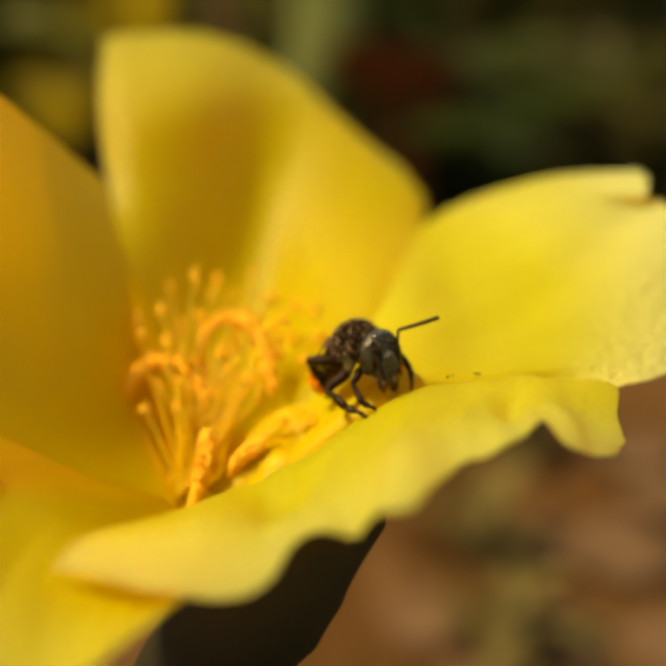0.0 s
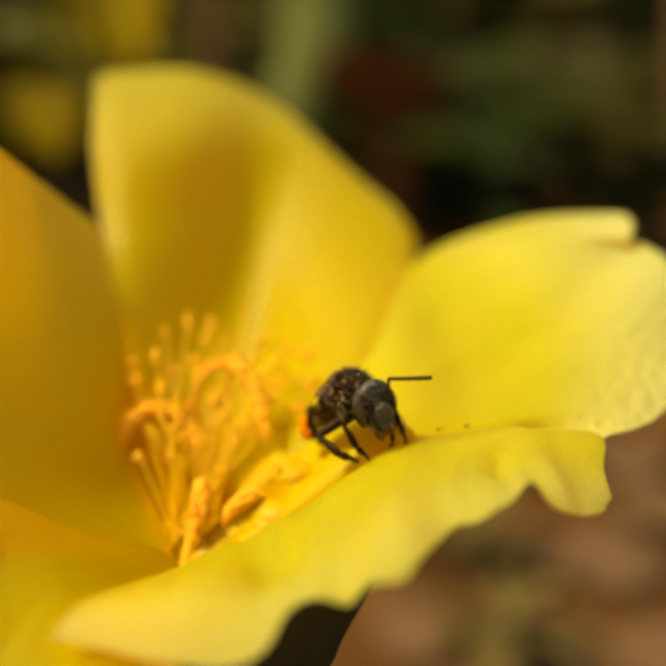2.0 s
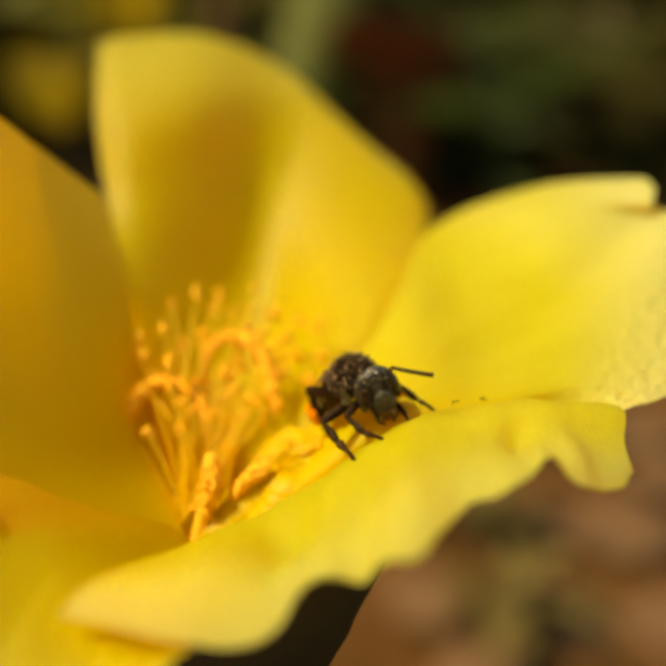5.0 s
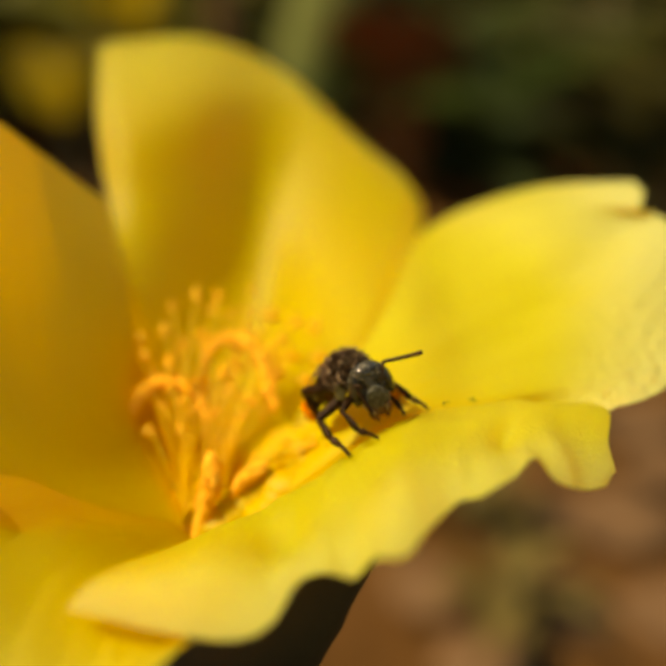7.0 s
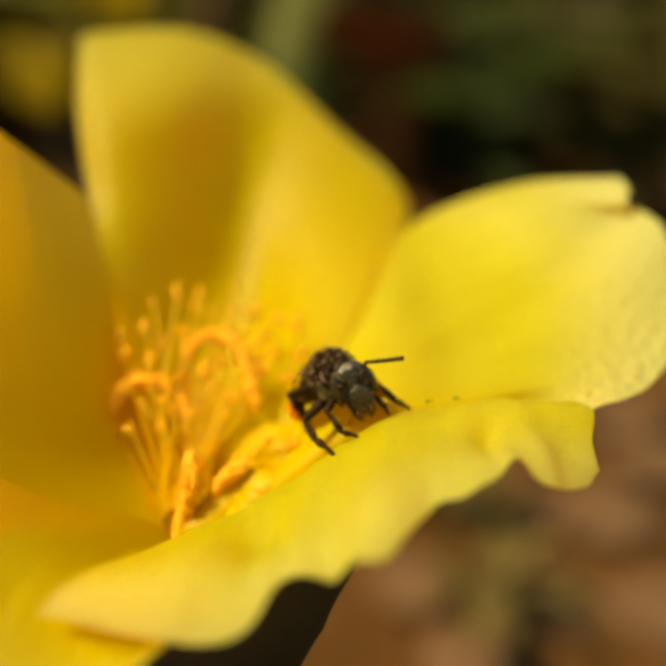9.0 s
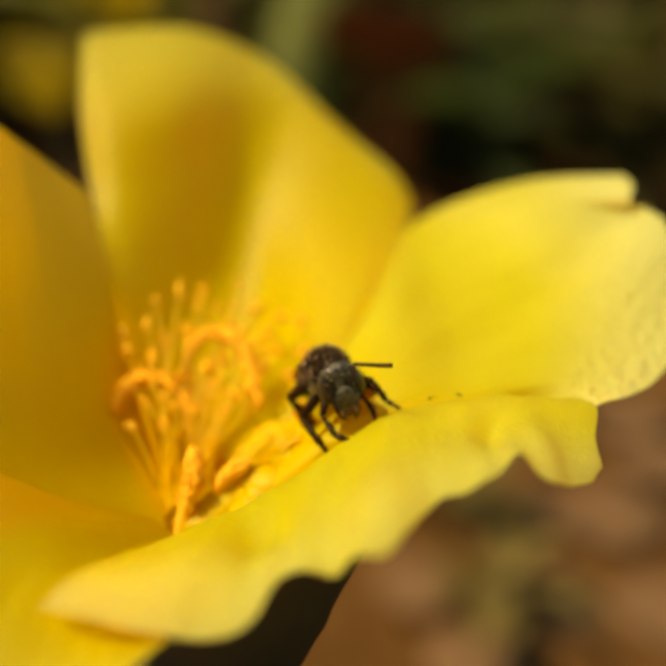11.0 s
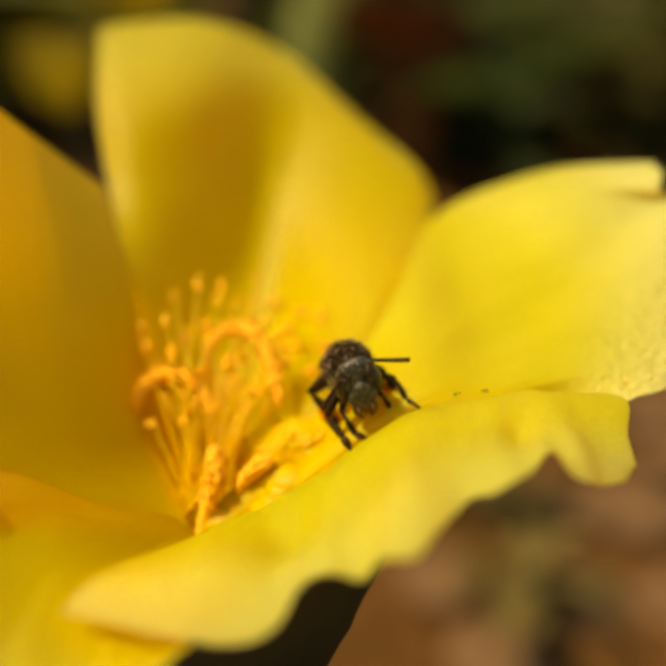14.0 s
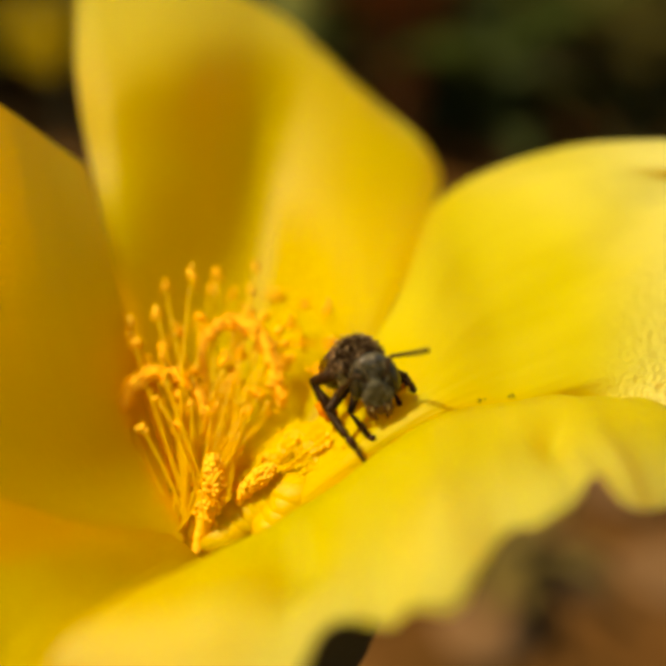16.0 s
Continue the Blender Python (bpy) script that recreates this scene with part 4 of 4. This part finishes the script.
    # feelers: a stem from the face and a jointed lash, along x, that swings at the elbow
    for s, elbow in ((1, ELBOW), (-1, (0.36, -0.58, 0.42))):
        bm = bmesh.new()
        tube(bm, np.array([(0.36, s * 0.27, 0.10), (0.50, s * 0.42, 0.36), elbow]) * MM, [0.00004, 0.00005, 0.00006], 8, 16)
        part("feeler_stem", bm, BROWN, head)
        bm = bmesh.new()
        size = 1.55 if s > 0 else 1.2
        beads = [0.066 + 0.020 * k / 44 + (0.006 if k % 4 else -0.008) for k in range(45)]
        tube(bm, np.array([(0, 0, 0), (0.4 * size, 0, -0.01), (0.75 * size, 0, -0.03), (size, 0, -0.06)]) * MM, np.array(beads) * MM, 10, 45)
        feeler = part("antenna", bm, BROWN, head, "dark brown segmented antenna")
        feeler.location = Vector(elbow) * MM
        parts["antenna", s] = feeler
    parts["head"] = head
    # wings folded over the back
    for s in (-1, 1):
        g = patch([[(-0.15, s * 0.45, 1.6), (-0.2, s * 0.62, 1.45)], [(-0.75, s * 0.25, 1.55), (-0.8, s * 0.8, 1.2)], [(-1.35, s * 0.15, 0.85), (-1.35, s * 0.82, 0.5)], [(-1.9, s * 0.3, 0.0), (-1.85, s * 0.6, -0.1)]], 10, 20)
        part("wing", sheet_mesh(g * MM), WING, root, "smoky translucent wing folded back")
    for k, (key, (hip, lengths, thick, rows)) in enumerate(LEGS.items()):
        kind = "hind_leg" if key.startswith("hind") else "leg"
        parts[key] = leg(root, kind, hip, lengths, thick, 60 + k, "thick dark hind leg carrying orange pollen" if kind == "hind_leg" else "")
    return root, parts


BEE, BEE_PARTS = bee()


# ---------------------------------------------------------------- what stands behind the flower
def spot(x, y, d):
    """A place d metres ahead of the first eye, x and y as shares of half the picture's width from its middle."""
    h = math.tan(radians(48.9 / 2))
    return pose(0, 0, EYE, TILT) @ Vector((x * h * d, d, y * h * d))


def ground_spot(x, y):
    """Where the way from the first eye through (x, y) of the picture meets the soil."""
    eye = Vector((0, 0, EYE))
    way = spot(x, y, 1.0) - eye
    return eye - way * EYE / way.z


def blade(bm, start, end, width, bend, sides=5):
    """A pointed leaf or grass blade with a channel, as a thin double sheet."""
    start, end = Vector(start), Vector(end)
    ahead = (end - start)
    side = ahead.cross(Vector((0.2, 0.4, 1))).normalized()
    if side.length < 0.1:
        side = Vector((1, 0, 0))
    up = side.cross(ahead).normalized()
    rows = []
    for k in range(9):
        f = k / 8
        w = width * (math.sin(math.pi * (0.08 + 0.92 * f) ** 0.8) ** 0.7 if f < 1 else 0.02)
        c = start + ahead * f + up * bend * math.sin(math.pi * f)
        rows.append([bm.verts.new(c + side * w * s + up * abs(s) * w * 0.35) for s in (-1, -0.5, 0, 0.5, 1)])
    for a, b in zip(rows, rows[1:]):
        for k in range(4):
            bm.faces.new((a[k], a[k + 1], b[k + 1], b[k]))


def stalk(name, x0, y0, x1, y1, d, width, mat, label, category, lean=0.0):
    """An upright stalk that crosses the view from (x0, y0) to (x1, y1) and runs on down to the soil."""
    a, b = spot(x0, y0, d), spot(x1, y1, d + lean)
    low = b.copy()
    if b.z > 0.0:
        low = b + (b - a) * (b.z + 0.004) / max(a.z - b.z, 0.004)
    bm = bmesh.new()
    tube(bm, [a, a.lerp(low, 0.35) + Vector((width * 0.3, 0, 0)), a.lerp(low, 0.7), low], [width * 0.42, width * 0.5, width * 0.5, width * 0.55], 10, 24)
    return tagged(part(name, bm, mat), label, category)


def plant(at, height, leaves, size, mat, seed, label, spread=0.5):
    """A leafy herb: a stem with leaves of its own all round."""
    rnd = random.Random(seed)
    root = new("leafy_plant")
    root.location = at
    tagged(root, label, "plant", "plants behind the flower")
    bm = bmesh.new()
    top = Vector((rnd.uniform(-0.1, 0.1) * height, rnd.uniform(-0.1, 0.1) * height, height))
    tube(bm, [(0, 0, -0.004), top * 0.5 + Vector((0.004, 0, 0)), top], [0.002, 0.0016, 0.0008], 8, 16)
    part("stem", bm, STALK, root)
    for k in range(leaves):
        f = (k + 0.6) / leaves
        a = k * 2.4 + rnd.uniform(-0.4, 0.4)
        s = top * f
        e = s + Vector((math.cos(a), math.sin(a), rnd.uniform(0.0, 0.7))) * size * rnd.uniform(0.7, 1.2)
        bm = bmesh.new()
        blade(bm, s, e, size * spread * rnd.uniform(0.35, 0.55), size * 0.12)
        part("leaf", bm, mat, root)
    return root


def background():
    rnd = random.Random(21)
    # a second bloom, half hidden, dimmed by its darker petal colour
    bloom = new("flower")
    tagged(bloom, "small golden-yellow flower behind the open bloom, shade put into its petals", "flower")
    at = spot(-0.62, 0.98, 0.27)
    bloom.location = (at.x, at.y, 0)
    for k in range(5):
        a = k * 1.2566 + 0.4
        out, side = Vector((math.cos(a), math.sin(a), 0)), Vector((-math.sin(a), math.cos(a), 0))
        up = Vector((0, 0, 1))
        cage = [[tuple(3.8 * v for v in out * (1.2 + 2.6 * r - 0.5 * r * r) * (1 - abs(s) * 0.1) + side * s * (0.9 + 2.4 * r * (1.2 - 0.4 * r)) + up * (r * 5.2 - abs(s) * r * 0.5)) for s in (-1.2, -0.5, 0.5, 1.2)] for r in (0, 0.8, 1.6, 2.2)]
        ob = petal(cage, bloom, seed=20 + k, nu=20, nv=16, mat=SHADED_YELLOW)
        ob.location = (0, 0, at.z - 0.022)
    bm = bmesh.new()
    tube(bm, [(0, 0, at.z - 0.004), (0.004, 0.002, at.z * 0.5), (0, 0, -0.003)], [0.0020, 0.0014, 0.0016], 10, 20)
    part("stem", bm, STALK, bloom)
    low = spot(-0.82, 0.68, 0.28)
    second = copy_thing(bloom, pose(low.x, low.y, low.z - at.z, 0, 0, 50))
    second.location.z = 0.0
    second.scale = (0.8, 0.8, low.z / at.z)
    # stalks and twigs
    stalk("dry_stalk", -0.36, 1.25, -0.33, 0.55, 0.30, 0.012, TWIG, "pale grey-brown dry stalk standing in the soil", "stalk")
    stalk("green_stalk", -0.06, 1.25, -0.11, 0.5, 0.32, 0.036, OLIVE_LIGHT, "olive green fleshy stalk standing in the soil", "stalk")
    stalk("dry_stalk", 1.10, 1.1, 1.04, 0.4, 0.30, 0.010, TWIG, "grey-brown dry stalk standing in the soil", "stalk")
    for a, b, k in ((0.44, -0.66, 51), (0.56, -0.3, 52), (0.52, -0.95, 53)):
        x, y, _ = ground_spot(a, b)
        plant((x, y, 0.0), 0.010, 9, 0.016, OLIVE, k, "small olive green herb sprouting from the soil")
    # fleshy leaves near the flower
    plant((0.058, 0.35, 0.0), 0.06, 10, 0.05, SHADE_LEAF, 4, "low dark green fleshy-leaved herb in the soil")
    # low herbs added over sunlit soil, their dark leaves standing in for shade
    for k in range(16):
        plant((0.06 + 0.3 * rnd.random(), 0.27 + 0.26 * rnd.random(), 0.0), rnd.uniform(0.02, 0.05), 11, rnd.uniform(0.04, 0.055), SHADE_LEAF if k % 4 == 3 else DARK_LEAF, 800 + k, "low green herb spreading on the soil, shade put into its leaf colour")
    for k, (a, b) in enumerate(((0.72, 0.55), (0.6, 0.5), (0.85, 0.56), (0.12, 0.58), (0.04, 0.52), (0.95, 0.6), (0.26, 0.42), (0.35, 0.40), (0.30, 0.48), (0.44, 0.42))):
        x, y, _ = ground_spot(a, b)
        plant((x, y, 0.0), 0.02 if b < 0.5 else 0.03, 12, 0.036 if b < 0.5 else 0.05, SHADE_LEAF if b < 0.5 else DARK_LEAF, 900 + k, "low green herb spreading on the soil, shade put into its leaf colour")
    for k in range(15):
        x = rnd.uniform(-0.30, 0.34)
        y = rnd.uniform(0.36, 0.66)
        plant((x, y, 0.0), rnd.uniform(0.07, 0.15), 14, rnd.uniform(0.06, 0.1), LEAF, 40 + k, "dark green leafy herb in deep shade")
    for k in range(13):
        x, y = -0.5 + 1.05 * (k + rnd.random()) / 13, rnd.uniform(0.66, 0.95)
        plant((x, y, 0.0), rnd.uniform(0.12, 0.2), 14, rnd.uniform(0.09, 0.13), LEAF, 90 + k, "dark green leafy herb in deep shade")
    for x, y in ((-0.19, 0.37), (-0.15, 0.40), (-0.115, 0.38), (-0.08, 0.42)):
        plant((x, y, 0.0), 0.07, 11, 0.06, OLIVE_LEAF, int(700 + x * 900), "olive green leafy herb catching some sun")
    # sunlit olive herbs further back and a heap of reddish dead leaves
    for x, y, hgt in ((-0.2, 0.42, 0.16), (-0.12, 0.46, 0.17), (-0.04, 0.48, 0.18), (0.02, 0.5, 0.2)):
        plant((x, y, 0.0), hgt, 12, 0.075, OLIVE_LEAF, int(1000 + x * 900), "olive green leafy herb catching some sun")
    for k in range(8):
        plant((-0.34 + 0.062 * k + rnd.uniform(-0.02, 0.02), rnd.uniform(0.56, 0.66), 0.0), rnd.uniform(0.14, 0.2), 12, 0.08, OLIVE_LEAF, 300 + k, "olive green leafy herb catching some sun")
    for k in range(11):
        at = spot(0.20 + rnd.uniform(-0.08, 0.12), 0.74 + rnd.uniform(-0.1, 0.08), 0.30)
        bm = bmesh.new()
        blade(bm, (-0.02, 0, 0.006), (0.02, 0.006, -0.006), 0.012, 0.004)
        a = at.z
        tube(bm, [(0, 0, -a), (0.001, 0.001, -a * 0.5), (0, 0, 0)], [0.001, 0.0008, 0.0006], 6, 8)
        ob = tagged(part("dry_leaf", bm, LITTER), "dead reddish-brown leaf still on its stalk", "leaf", "dead leaves on stalks")
        ob.location = at
    # litter and stones on the soil
    for k in range(16):
        x, y = rnd.uniform(-0.12, 0.2), rnd.uniform(0.17, 0.34)
        bm = bmesh.new()
        a = rnd.uniform(0, 6.28)
        s = rnd.uniform(0.02, 0.04)
        blade(bm, (0, 0, 0.0), (math.cos(a) * s, math.sin(a) * s, 0.001), s * 0.3, 0.001)
        ob = tagged(part("dry_leaf", bm, BROWN_LITTER), "curled dry brown leaf on the soil", "leaf", "fallen leaves")
        ob.location = (x, y, 0.002)
    for k, (a, b, r) in enumerate(((0.86, -0.66, 0.011), (0.70, -0.92, 0.008), (1.02, -0.5, 0.009), (0.28, -0.86, 0.007), (0.62, -0.62, 0.006), (1.05, -0.95, 0.010), (0.93, -0.36, 0.010), (0.45, -1.1, 0.008))):
        x, y, _ = ground_spot(a, b)
        bm = bmesh.new()
        ball(bm, (0, 0, 0), (r * 1.3, r * rnd.uniform(0.8, 1.2), r * 0.3), None, 16, 10)
        for v in bm.verts:
            v.co += Vector(noise.noise_vector(v.co * 160 + Vector((k, 0, 0)))) * r * 0.25
        ob = tagged(part("stone", bm, STONE), "small pinkish-brown stone lying on the soil", "stone", "stones on the soil")
        ob.location = (x, y, r * 0.05)


background()


# ---------------------------------------------------------------- what moves
def step_legs():
    """Turns of thigh, shin and foot from joint to joint, every quarter of a second, so that the limbs stay joined."""
    for key, (hip, lengths, thick, rows) in LEGS.items():
        thigh, shin, foot, load = BEE_PARTS[key]
        at = Vector(hip)
        turns = []
        for t, *q in rows:
            knee, ankle, tip = Vector(q[0:3]), Vector(q[3:6]), Vector(q[6:9])
            turns.append((t, along(at, knee), along(knee, ankle), along(ankle, tip)))
        if turns[-1][0] < 16.0:
            turns.append((16.0, *turns[-1][1:]))
        made = [[], [], []]
        for k in range(65):
            t = k / 4
            n = max(i for i in range(len(turns) - 1) if turns[i][0] <= t)
            a, b = turns[n], turns[n + 1]
            f = (t - a[0]) / (b[0] - a[0])
            f = f * f * (3 - 2 * f)
            q = [u.slerp(v, f).to_matrix() for u, v in zip(a[1:], b[1:])]
            knee = at + q[0] @ Vector((lengths[0], 0, 0))
            ankle = knee + q[1] @ Vector((lengths[1], 0, 0))
            base = Matrix.Translation(at * MM) @ q[0].to_4x4()
            made[0].append((t, base))
            made[1].append((t, base.inverted() @ Matrix.Translation(knee * MM) @ q[1].to_4x4()))
            made[2].append((t, base.inverted() @ Matrix.Translation(ankle * MM) @ q[2].to_4x4()))
        walk(thigh, made[0])
        walk(shin, made[1])
        walk(foot, made[2])
        if load:
            walk(load, made[1])


def motions():
    walk(BEE, [(t, pose(x * MM, y * MM, z * MM, roll, pitch, yaw)) for t, x, y, z, roll, pitch, yaw in BEE_ROWS])
    # the head turns as it feeds, and the feelers dip and lift
    walk(BEE_PARTS["head"], [(t, pose(0.0015, 0, 0.0012, rx, ry, rz)) for t, rx, ry, rz in HEAD_ROWS])
    for s, rows in ((1, FEELER_ROWS), (-1, OTHER_FEELER_ROWS)):
        at = Matrix.Translation(BEE_PARTS["antenna", s].location)
        walk(BEE_PARTS["antenna", s], [(t, at @ along((0, 0, 0), d, Vector((1, 0, 0))).to_matrix().to_4x4()) for t, *d in rows])
    step_legs()


motions()
